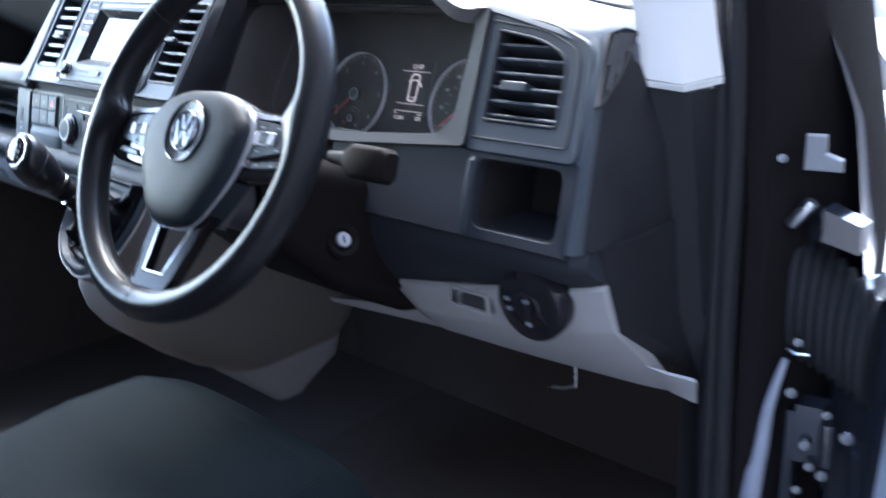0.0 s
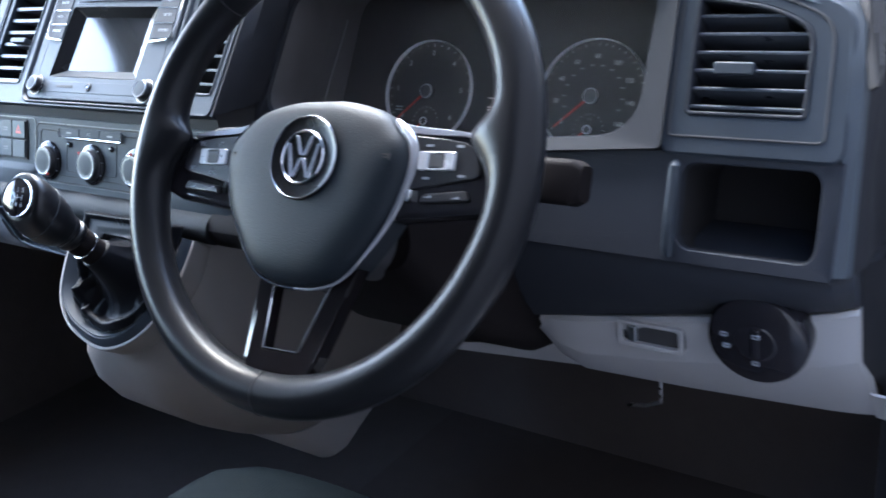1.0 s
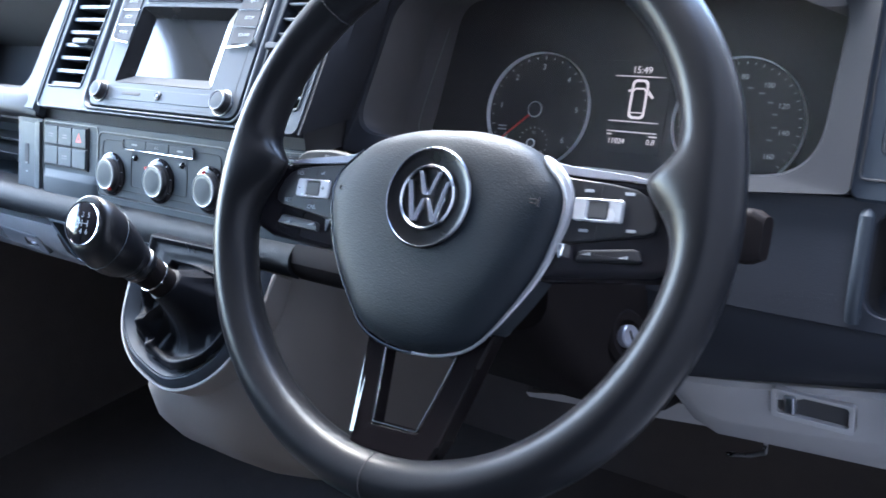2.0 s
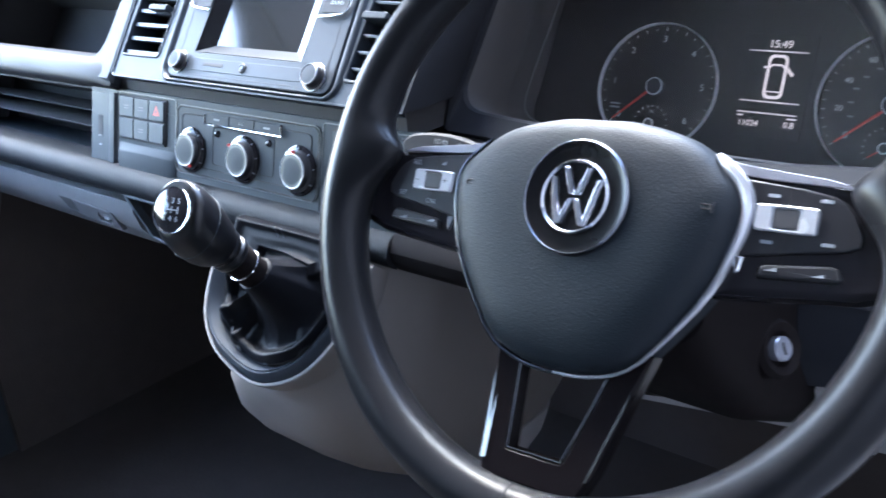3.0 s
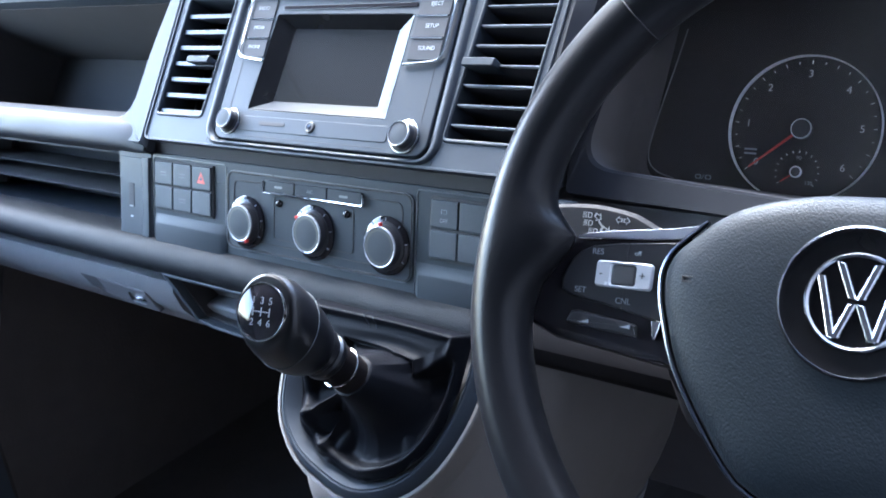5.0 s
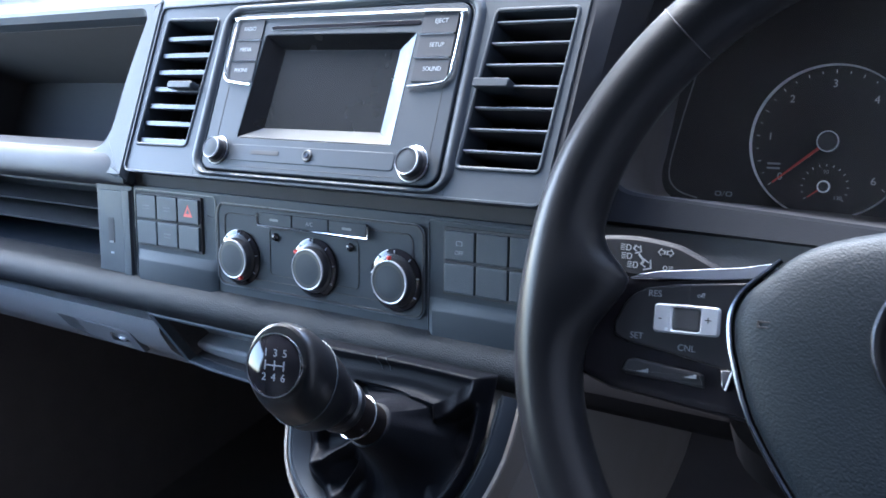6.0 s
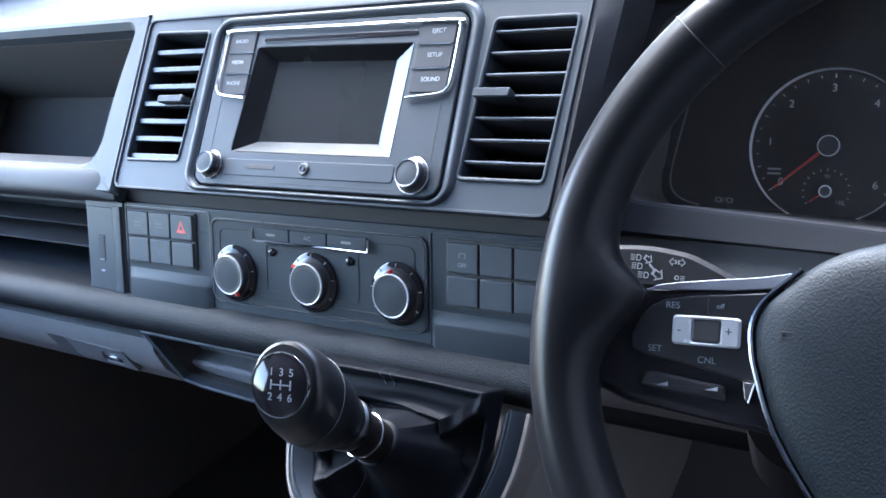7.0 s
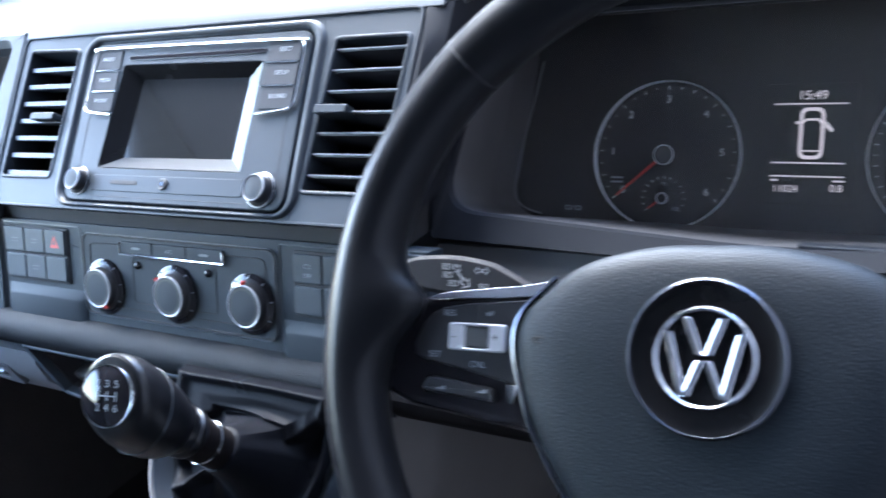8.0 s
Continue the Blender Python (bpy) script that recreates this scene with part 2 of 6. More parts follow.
def smooth_path(pts, n=6, closed=False):
    """A curve through the points."""
    p = [Vector(q) for q in pts]
    k, out = len(p), []
    for i in range(k if closed else k - 1):
        a, b, c, d = (p[(i + j) % k] if closed else p[min(max(i + j, 0), k - 1)] for j in (-1, 0, 1, 2))
        for s in range(n):
            t = s / n
            out.append(0.5 * (2 * b + (c - a) * t + (2 * a - 5 * b + 4 * c - d) * t * t + (3 * b - a - 3 * c + d) * t ** 3))
    if not closed:
        out.append(p[-1])
    return out


def lettering(word, size, x, y, z, mat, parent, name="lettering", turn=0.0, lean=0.0):
    cu = bpy.data.curves.new("word", "FONT")
    cu.body, cu.size, cu.align_x, cu.align_y, cu.extrude, cu.shear = word, size, "CENTER", "CENTER", 0.00012, lean
    ob = new("word", cu)
    me = bpy.data.meshes.new_from_object(ob.evaluated_get(bpy.context.evaluated_depsgraph_get()))
    bpy.data.objects.remove(ob)
    me.transform(pose(x, y, z, 0, 0, turn))
    me.materials.clear()
    me.materials.append(mat)
    o = new(name, me)
    o.parent = parent
    return o


def plane_frame(y, z, tilt):
    """x to the right, y up the slope, z out towards the driver."""
    s, c = math.sin(radians(tilt)), math.cos(radians(tilt))
    return Matrix(((1, 0, 0, 0), (0, s, -c, y), (0, c, s, z), (0, 0, 0, 1)))


RAD = plane_frame(0.792, 1.312, 33.5)
HEA = plane_frame(0.785, 1.250, 14.0)
GAU = plane_frame(1.000, 1.300, 22.0)
VEN = plane_frame(0.862, 1.319, 20.0)
CON = plane_frame(0.679, 1.079, 35.0)
WHEEL = plane_frame(0.667, 1.317, 29.0)
WHEEL = Matrix.Translation((0.440, 0, 0)) @ WHEEL @ pose(0, 0, 0, 0, 0, 3.5)


# ---- the van's shell ----
def slab(x0, x1, y0, y1, z0, z1, b=0.004, bm=None):
    return plate(rr(x0, x1, y0, y1, 0.002, 1), z0, z1, b, bm)


def structure(name, bm, mat, label, category):
    ob = part(name, bm, mat, None, label)
    return tagged(ob, label, category, "", "structure")


def side_frame(outer, inner, x0, x1):
    """A wall in the y-z plane with an opening."""
    bm = bmesh.new()
    loops = [[(x, y, z) for y, z in l] for l, x in ((outer, x0), (outer, x1), (inner, x1), (inner, x0), (outer, x0))]
    return loft(loops, bm, False, False)


bm = bmesh.new()
loft([[(x, y, 0.0) for x, y in ((-400, -400), (400, -400), (400, 400), (-400, 400))]], bm, False, True)
structure("ground", bm, M_ASPHALT, "grey asphalt yard outside the van", "ground")
structure("floor_driver", extrude_x([(-0.75, 0.54), (-0.75, 0.58), (1.42, 0.58), (1.42, 0.54)], 0.0, 0.84), M_CARPET, "black carpeted floor on the driver's side", "floor")
# Passenger's floor, firewall and side use the carpet tone lightened for haze.
structure("floor_passenger", extrude_x([(-0.75, 0.54), (-0.75, 0.58), (1.42, 0.58), (1.42, 0.54)], -0.84, 0.0), M_CARPET_HAZE, "dark carpeted floor on the passenger's side, lightened for haze", "floor")
structure("wall_front", extrude_x([(1.42, 0.30), (1.42, 1.34), (1.46, 1.34), (1.46, 0.30)], -0.24, 0.84), M_CARPET, "black firewall behind the driver's footwell", "wall")
structure("wall_front_passenger", extrude_x([(1.42, 0.30), (1.42, 1.34), (1.46, 1.34), (1.46, 0.30)], -0.86, -0.24), M_CARPET_HAZE, "dark carpeted firewall behind the passenger's footwell", "wall")
structure("kick_panel", extrude_x([(0.78, 0.58), (0.78, 1.10), (1.42, 1.10), (1.42, 0.58)], -0.84, -0.826), M_CARPET_HAZE, "dark carpeted side of the passenger's footwell", "wall")
# Unseen closing wall; its mid grey is there to bounce fill light forward.
structure("wall_rear", extrude_x([(-0.80, 0.54), (-0.80, 1.95), (-0.75, 1.95), (-0.75, 0.54)], -0.88, 0.88), M_LOWGREY, "unseen grey wall behind the seats, added to bounce fill light", "wall")
structure("ceiling", extrude_x([(-0.80, 1.93), (-0.80, 1.97), (0.72, 1.97), (0.80, 1.93), (0.74, 1.90), (0.60, 1.93)], -0.90, 0.90), M_HEAD, "pale grey fabric headliner", "ceiling")
# Window's rear top edge steps down to keep bright reflections off the screen.
structure("wall_left", side_frame(rpoly([(1.50, 1.95), (0.47, 1.95), (0.37, 1.95), (-0.75, 1.95), (-0.75, 0.54), (1.50, 0.54)], 0.01, 4), rpoly([(0.92, 1.885), (0.47, 1.885), (0.37, 1.785), (-0.25, 1.77), (-0.25, 1.30), (0.92, 1.30)], (0.06, 0.08, 0.08, 0.06, 0.06, 0.06), 4), -0.88, -0.84), M_DASH, "dark grey passenger door with a window", "wall")
# Unseen; brought forward to block light from the right rear.
structure("wall_right", extrude_x([(-0.80, 0.0), (-0.80, 1.95), (-0.05, 1.95), (-0.05, 0.0)], 0.84, 0.90), M_BODY, "unseen dark pillar behind the driver's door opening, placed to cut light", "wall")
ws = loft([[(x, y, z) for x, y, z in ((-0.84, 1.62, 1.36), (0.80, 1.62, 1.36), (0.72, 0.76, 1.93), (-0.78, 0.76, 1.93))]], None, False, True)
windscreen = structure("window_1", ws, M_GLASS, "clear raked windscreen above the dashboard", "window")
windscreen.visible_shadow = False
lw = loft([[(-0.86, y, z) for y, z in rr(-0.26, 0.93, 1.29, 1.895, 0.06, 4)]], None, False, True)
side_glass = structure("window_2", lw, M_GLASS, "clear passenger door window", "window")
side_glass.visible_shadow = False

# Added out of view to cut the sky light from the driver's side.
structure("wall_1", slab(2.0, 2.25, -9.0, 7.0, 0.0, 4.6, 0.001), M_BLOCKER, "plain unseen wall added beside the van to block sky light", "wall")

# passenger side lower door trim
door_l = thing("door_panel", pose(0, 0, 0), "grey moulded passenger door panel", "door panel")
part("panel", loft([[(-0.84, 0.0, 0.60), (-0.84, 0.72, 0.60), (-0.84, 0.80, 0.84), (-0.84, 0.90, 1.10), (-0.84, 0.98, 1.30), (-0.84, 0.0, 1.30)],
                    [(-0.80, 0.0, 0.62), (-0.80, 0.66, 0.62), (-0.80, 0.74, 0.84), (-0.80, 0.86, 1.10), (-0.80, 0.94, 1.28), (-0.80, 0.0, 1.28)]]), M_LOWGREY, door_l)
part("armrest", plate(rr(-0.10, 0.60, 0.98, 1.06, 0.03), 0, 0.06, 0.01), M_DARK, door_l).matrix_local = Matrix(((0, 0, 1, -0.81), (1, 0, 0, 0), (0, 1, 0, 0), (0, 0, 0, 1)))

# driver's side pillar, seal and open door
pillar = thing("pillar_trim", pose(0, 0, 0), "white windscreen pillar cover above dark lower trim", "pillar trim")
part("upper_cover", loft([[(0.794, 0.955, 1.358), (0.828, 0.972, 1.352), (0.846, 1.02, 1.356), (0.806, 1.03, 1.362)],
                          [(0.790, 0.949, 1.40), (0.822, 0.967, 1.40), (0.842, 1.01, 1.40), (0.802, 1.02, 1.40)],
                          [(0.775, 0.91, 1.60), (0.800, 0.925, 1.60), (0.835, 0.96, 1.60), (0.79, 0.97, 1.60)],
                          [(0.74, 0.76, 1.92), (0.78, 0.78, 1.92), (0.81, 0.80, 1.92), (0.76, 0.81, 1.92)]]), M_WHITE, pillar, "white plastic upper cover")
part("lip", loft([[(0.796, 0.957, 1.3500), (0.829, 0.975, 1.3440), (0.846, 1.02, 1.3480), (0.806, 1.03, 1.3540)],
                  [(0.793, 0.954, 1.3565), (0.830, 0.971, 1.3505), (0.847, 1.02, 1.3545), (0.806, 1.03, 1.3605)]]), M_WHITE, pillar)
part("lower_trim", loft([[(0.822, 1.07, 0.60), (0.840, 1.09, 0.60), (0.848, 1.30, 0.60), (0.83, 1.30, 0.60)],
                         [(0.822, 1.052, 1.0), (0.840, 1.065, 1.0), (0.848, 1.20, 1.0), (0.82, 1.20, 1.0)],
                         [(0.815, 1.005, 1.10), (0.837, 1.020, 1.10), (0.848, 1.12, 1.10), (0.82, 1.12, 1.10)],
                         [(0.797, 0.962, 1.349), (0.832, 0.980, 1.343), (0.848, 1.05, 1.342), (0.81, 1.05, 1.351)]]), M_RUBBER, pillar, "dark grey lower trim")
seal = thing("door_seal", pose(0, 0, 0), "black rubber seal round the driver's door opening", "door seal")
part("seal_bead", tube(smooth_path([(0.862, 1.05, 0.60), (0.858, 1.04, 0.95), (0.852, 1.034, 1.35), (0.845, 0.99, 1.55), (0.82, 0.80, 1.90)]), 0.011, 10), M_RUBBER, seal)
part("seal_flange", tube(smooth_path([(0.846, 1.045, 0.60), (0.844, 1.036, 0.95), (0.840, 1.028, 1.35), (0.832, 0.985, 1.55), (0.805, 0.79, 1.90)]), 0.008, 10), M_RUBBER, seal)
post = thing("front_pillar", pose(0, 0, 0), "dark painted steel door pillar", "pillar")
part("jamb", loft([[(0.862, 1.06, 0.50), (0.885, 1.06, 0.50), (0.93, 1.16, 0.50), (0.93, 1.30, 0.50), (0.862, 1.30, 0.50)],
                   [(0.862, 1.06, 1.20), (0.885, 1.06, 1.20), (0.93, 1.14, 1.20), (0.93, 1.30, 1.20), (0.862, 1.30, 1.20)],
                   [(0.855, 1.04, 1.40), (0.875, 1.05, 1.40), (0.905, 1.12, 1.40), (0.905, 1.25, 1.40), (0.862, 1.25, 1.40)],
                   [(0.825, 0.80, 1.92), (0.86, 0.82, 1.92), (0.89, 0.86, 1.92), (0.89, 0.95, 1.92), (0.83, 0.95, 1.92)]]), M_COLUMN, post)


hinge = part("hinge", loft([[(0.918, 1.088, 1.182), (0.918, 1.088, 1.214), (0.918, 1.110, 1.214), (0.918, 1.110, 1.182)], [(0.936, 1.074, 1.186), (0.936, 1.074, 1.220), (0.936, 1.106, 1.220), (0.936, 1.106, 1.186)],
                            [(0.972, 1.080, 1.176), (0.972, 1.080, 1.206), (0.972, 1.108, 1.206), (0.972, 1.108, 1.176)]]), M_BODY, post, "painted steel hinge arm")
part("hinge_pin", lathe([(0.006, -0.018), (0.007, -0.016), (0.007, 0.016), (0.006, 0.018)], 14), M_SATIN, hinge).matrix_local = pose(0.912, 1.078, 1.211, 0, 38, 0)
lower_hinge = part("hinge", loft([[(x, y, z) for x, y in ((0.925, 1.076), (0.952, 1.082), (0.952, 1.11), (0.925, 1.11))] for z in (0.925, 0.995)]), M_BODY, post, "dark steel lower hinge leaf")
part("hinge_pin", lathe([(0.007, -0.026), (0.008, -0.024), (0.008, 0.024), (0.007, 0.026)], 14), M_BODY, lower_hinge).matrix_local = pose(0.960, 1.080, 0.955)
part("striker_bracket", plate(rr(-0.006, 0.006, -0.017, 0.017, 0.002), 0, 0.006, 0.001), M_LOWDASH, post).matrix_local = pose(0.879, 1.078, 1.265, 90, 0, 10)
# Small bolts, several added only where bright glints show on the jamb.
for x, z, r in ((0.889, 1.267, 0.006), (0.862, 1.211, 0.008), (0.922, 1.070, 0.006), (0.919, 1.009, 0.007), (0.959, 0.995, 0.006), (0.939, 0.951, 0.007), (0.946, 0.927, 0.006), (0.960, 0.921, 0.007), (0.982, 0.975, 0.008), (0.934, 0.893, 0.006), (0.868, 1.068, 0.004)):
    part("bolt", lathe([(r, 0), (r, 0.004), (r * 0.8, 0.006), (r * 0.3, 0.0065)], 10), M_EDGE, post).matrix_local = pose(x, 1.074, z, 78, 0, 25)
# Thin bright bar added where a line of light glints.
part("glint_bar", tube([(0.912, 1.072, 1.060), (0.922, 1.070, 1.057), (0.934, 1.074, 1.058)], 0.0018, 6), M_SATIN, post)
part("bracket", loft([[(0.915, 1.078, 0.80), (0.926, 1.080, 0.80), (0.926, 1.10, 0.80), (0.915, 1.10, 0.80)], [(0.916, 1.076, 0.985), (0.925, 1.078, 0.985), (0.925, 1.10, 0.985), (0.916, 1.10, 0.985)]]), M_BODY, post)
latch = thing("door_check_cover", pose(0.925, 1.082, 1.277), "pale grey plastic cover beside the hinge", "cover")
part("cover", plate([(-0.014, -0.018), (0.022, -0.018), (0.022, -0.006), (0.006, 0.000), (0.005, 0.018), (-0.014, 0.018)], 0, 0.012, 0.002), M_LOWGREY, latch, smooth=False).matrix_local = pose(0, 0, 0, 90, 0, 15)
gaiter = thing("cable_gaiter", pose(0.870, 1.112, 1.118), "black corrugated rubber cable gaiter to the door", "gaiter")
secs = []
for i in range(45):
    t = i / 44
    h, w = 0.078 * (1 - 0.22 * t), 0.026
    k = 1.0 + 0.075 * math.cos(2 * math.pi * i / 4)
    secs.append([(0.120 * t, -w * k * math.cos(2 * math.pi * j / 28), -0.060 * t ** 1.6 + h * k * math.sin(2 * math.pi * j / 28)) for j in range(28)])
part("bellows", loft(secs), M_RUBBER, gaiter)
part("end_collar", loft([[(x, -w * math.cos(2 * math.pi * j / 28), h * math.sin(2 * math.pi * j / 28)) for j in range(28)] for x, w, h in ((-0.010, 0.026, 0.074), (-0.008, 0.031, 0.084), (0.004, 0.031, 0.084), (0.006, 0.027, 0.078))]), M_DARK, gaiter)
flange = thing("sill_flange", pose(0, 0, 0), "glossy dark flange of the door opening, sheen painted in", "flange")
part("flange", tube(smooth_path([(0.909, 1.076, 1.045), (0.897, 1.072, 0.985), (0.892, 1.070, 0.930), (0.886, 1.068, 0.88), (0.874, 1.062, 0.70)]), [0.004 + 0.00045 * k for k in range(25)], 12), M_PAINT_SHEEN, flange)
door = thing("driver_door", pose(0.968, 1.118, 0.0, 0, 0, -12), "open driver's door with dark inner panel and painted edge", "car door")
part("shell", plate(rr(0.018, 1.05, 0.55, 1.29, 0.04), -0.09, 0.0, 0.012), M_BODY, door).matrix_local = Matrix(((1, 0, 0, 0), (0, 0, -1, 0), (0, 1, 0, 0), (0, 0, 0, 1)))
part("door_edge", plate([(0.030, 0.56), (0.10, 0.56), (0.10, 1.08), (0.052, 1.08)], 0.002, 0.018, 0.006), M_PAINT_SHEEN, door, "dark door edge with a lilac grey sheen painted in").matrix_local = Matrix(((1, 0, 0, 0), (0, 0, -1, 0), (0, 1, 0, 0), (0, 0, 0, 1)))
part("door_end", plate(rr(-0.034, 0.060, 0.55, 1.120, 0.012), -0.085, -0.004, 0.010), M_BODY, door).matrix_local = Matrix(((1, 0, 0, 0), (0, 0, -1, 0), (0, 1, 0, 0), (0, 0, 0, 1)))
part("inner_panel", plate(rr(0.12, 1.0, 0.62, 1.26, 0.05), 0.0, 0.05, 0.015), M_DARK, door).matrix_local = Matrix(((1, 0, 0, 0), (0, 0, -1, 0), (0, 1, 0, 0), (0, 0, 0, 1)))
part("window_frame", ring(rr(0.01, 1.04, 1.28, 1.90, 0.10), rr(0.06, 0.98, 1.31, 1.85, 0.08), -0.06, -0.02, 0.006), M_BODY, door).matrix_local = Matrix(((1, 0, 0, 0), (0, 0, -1, 0), (0, 1, 0, 0), (0, 0, 0, 1)))

wing = thing("front_wing", pose(0, 0, 0), "glossy dark front wing outside the door pillar, sky sheen painted in", "car wing")
NEAR = ((1.46, 0.880), (1.416, 0.897), (1.356, 0.922), (1.31, 0.940), (1.25, 0.950), (1.14, 0.966), (0.95, 0.972), (0.60, 0.972))
wing_cols = []
for k in range(7):
    t = k / 6
    wing_cols.append([(x + (0.748 - 0.94) * t + 0.012 * math.sin(math.pi * t), 1.125 + 0.63 * t, z - 0.16 * t * (1 if z > 1.2 else 0.3)) for z, x in NEAR])
wing_cols.append([(x - 0.05, y, z) for x, y, z in wing_cols[-1]])
part("panel", loft(wing_cols, None, False, False, False), M_PAINT_SHEEN, wing)

# a white car parked outside, seen past the open door
car = thing("parked_car", pose(-0.6, 16, 0, 0, 0, 15), "white hatchback parked on the asphalt", "car")
part("body", extrude_x([(-2.1, 0.30), (-2.15, 0.75), (-1.2, 0.92), (1.9, 0.95), (2.1, 0.7), (2.05, 0.30)], -0.85, 0.85), M_CARWHITE, car)
part("cabin", loft([[(x, y, 0.93) for x, y in ((-0.8, -1.1), (0.8, -1.1), (0.8, 1.7), (-0.8, 1.7))], [(x, y, 1.45) for x, y in ((-0.6, -0.3), (0.6, -0.3), (0.6, 1.3), (-0.6, 1.3))]]), M_GLASSDARK, car)
part("roof", loft([[(x, y, 1.452) for x, y in ((-0.62, -0.35), (0.62, -0.35), (0.62, 1.35), (-0.62, 1.35))], [(x, y, 1.50) for x, y in ((-0.5, -0.15), (0.5, -0.15), (0.5, 1.15), (-0.5, 1.15))]]), M_CARWHITE, car)
for sx in (-0.86, 0.86):
    for sy in (-1.35, 1.35):
        part("wheel", lathe([(0.30, -0.1), (0.32, -0.08), (0.32, 0.08), (0.30, 0.1)], 24), M_RUBBER, car).matrix_local = pose(sx, sy, 0.32, 0, 90, 0)

# ---- dashboard ----
dash = thing("dashboard", pose(0, 0, 0), "dark grey moulded plastic van dashboard", "dashboard")


def frame_part(name, m, bm, mat, label="", parent=None):
    bm.transform(m)
    return part(name, bm, mat, parent or dash, label)


# top pad, from the facade forward to the windscreen
TOP = [(0.878, 1.443), (0.884, 1.452), (0.897, 1.459), (0.95, 1.466), (1.15, 1.470), (1.45, 1.44), (1.60, 1.36), (1.60, 1.33), (1.2, 1.43), (0.93, 1.43), (0.90, 1.425)]
part("top_pad", extrude_x(TOP, -0.84, 0.205), M_TOP, dash)
part("top_pad", loft([[(x, y + dy, z + dz) for y, z in TOP] for x, dy, dz in ((0.640, 0.022, -0.017), (0.69, 0.018, -0.027), (0.74, 0.014, -0.038), (0.768, 0.013, -0.046), (0.783, 0.020, -0.055), (0.792, 0.045, -0.070), (0.794, 0.09, -0.09))]), M_TOP, dash)
part("top_pad", extrude_x([(1.05, 1.49), (1.25, 1.47), (1.45, 1.44), (1.60, 1.36), (1.60, 1.33), (1.05, 1.43)], 0.205, 0.640), M_TOP, dash)
oval = [(0.040 * math.cos(2 * math.pi * i / 40), 0.024 * math.sin(2 * math.pi * i / 40)) for i in range(40)]
demist = thing("demister_outlet", pose(0.728, 0.985, 1.4305, 1, 12.5, 0), "black oval demister outlet in the dashboard top", "air vent")
part("rim", ring(oval, grow(oval, -0.002), -0.004, 0.003, 0.001), M_DARK, demist)
part("grille", plate(grow(oval, -0.002), -0.006, 0.0015, 0.0005), M_VOID, demist)
# facade: three framed bays with the radio in the middle
VENT_L = [(-0.2535, 0.0224), (-0.1825, 0.0229), (-0.1774, 0.1430), (-0.2495, 0.1450)]
VENT_R = [(0.1072, 0.0193), (0.1757, 0.0195), (0.1828, 0.1378), (0.1155, 0.1382)]


def quad(x0, x1, y0, y1, lean0=0.0, lean1=0.0):
    """Corners from the upper right, counter-clockwise; the sides may lean at the top."""
    return [(x1 + lean1, y1), (x0 + lean0, y1), (x0, y0), (x1, y0)]


bays = ((quad(-0.261, -0.166, -0.003, 0.158), [VENT_L[2], VENT_L[3], VENT_L[0], VENT_L[1]]), (quad(-0.166, 0.102, -0.003, 0.158), quad(-0.1595, 0.0965, 0.002, 0.147)),
        (quad(0.102, 0.182, -0.003, 0.158, 0.0, 0.008), [VENT_R[2], VENT_R[3], VENT_R[0], VENT_R[1]]))
for around, hole in bays:
    frame_part("facade_bay", RAD, ring(rpoly(around, 0.0005, 3), rpoly(hole, 0.005, 3), -0.012, 0.0, 0.0003, None, -0.03), M_FACADE, "satin blue-grey facade bay")
# rounded lips either side of the radio
lip_out, lip_in_ = rr(-0.1720, 0.1075, -0.0015, 0.1545, 0.020, 6), rr(-0.1585, 0.0955, 0.0030, 0.1465, 0.012, 6)
lip_loops = []
for k in range(9):
    u = k / 8
    lip_loops.append([(a + (c - a) * u, b + (d - b) * u, -0.0004 + 0.0034 * math.sin(math.pi * min(1.0, u * 1.15)) ** 0.8 if u * 1.15 < 1 else -0.0010) for (a, b), (c, d) in zip(lip_out, lip_in_)])
frame_part("facade_lip", RAD, loft(lip_loops, None, False, False), M_FACADE, "soft raised lip round the radio")
# the raised edge round the facade
frame_part("facade_edge", RAD, tube([(x, y, 0.0005) for x, y in rpoly(quad(-0.261, 0.182, -0.003, 0.157, 0.0, 0.008), 0.008, 5)], 0.0013, 6, None, True), M_FACADE)
# side cheek between facade and instruments
cheek_cols = [[], [], [], [], [], []]
for i in range(9):
    u = i / 8
    p = RAD @ Vector((0.1835 + 0.008 * u, -0.003 + 0.161 * u, 0.0))
    h = (p.z - 1.286) / 0.94
    q = plane_frame(0.851, 1.286, 20) @ Vector((0.1955 + (h - 0.0433) * 0.257, h, 0.003))
    for col, v in zip(cheek_cols, (Vector((p.x, p.y + 0.06, p.z)), p, Vector((p.x + 0.004, p.y - 0.0005, p.z)), p.lerp(q, 0.45) + Vector((0.004, -0.008, 0)), q, q + Vector((-0.004, 0.02, 0)))):
        col.append(v)
part("cheek", loft(cheek_cols, None, False, False, False), M_BEZEL, dash, "smooth cheek between facade and instruments")
# open upper shelf on the passenger side
bm = bmesh.new()
SHELF = rpoly([(-0.2845, 0.1515), (-0.80, 0.1515), (-0.80, 0.0165), (-0.2980, 0.0165), (-0.2955, 0.085)], (0.010, 0.012, 0.012, 0.030, 0.03), 6)
ring(rpoly([(-0.2585, 0.168), (-0.835, 0.168), (-0.835, -0.014), (-0.2585, -0.014), (-0.2585, 0.085)], (0.004, 0.004, 0.004, 0.004, 0.01), 6), SHELF, -0.012, 0.002, 0.006, bm, -0.022)
frame_part("upper_shelf_frame", RAD, bm, M_DASH, "moulded frame of the open upper shelf")
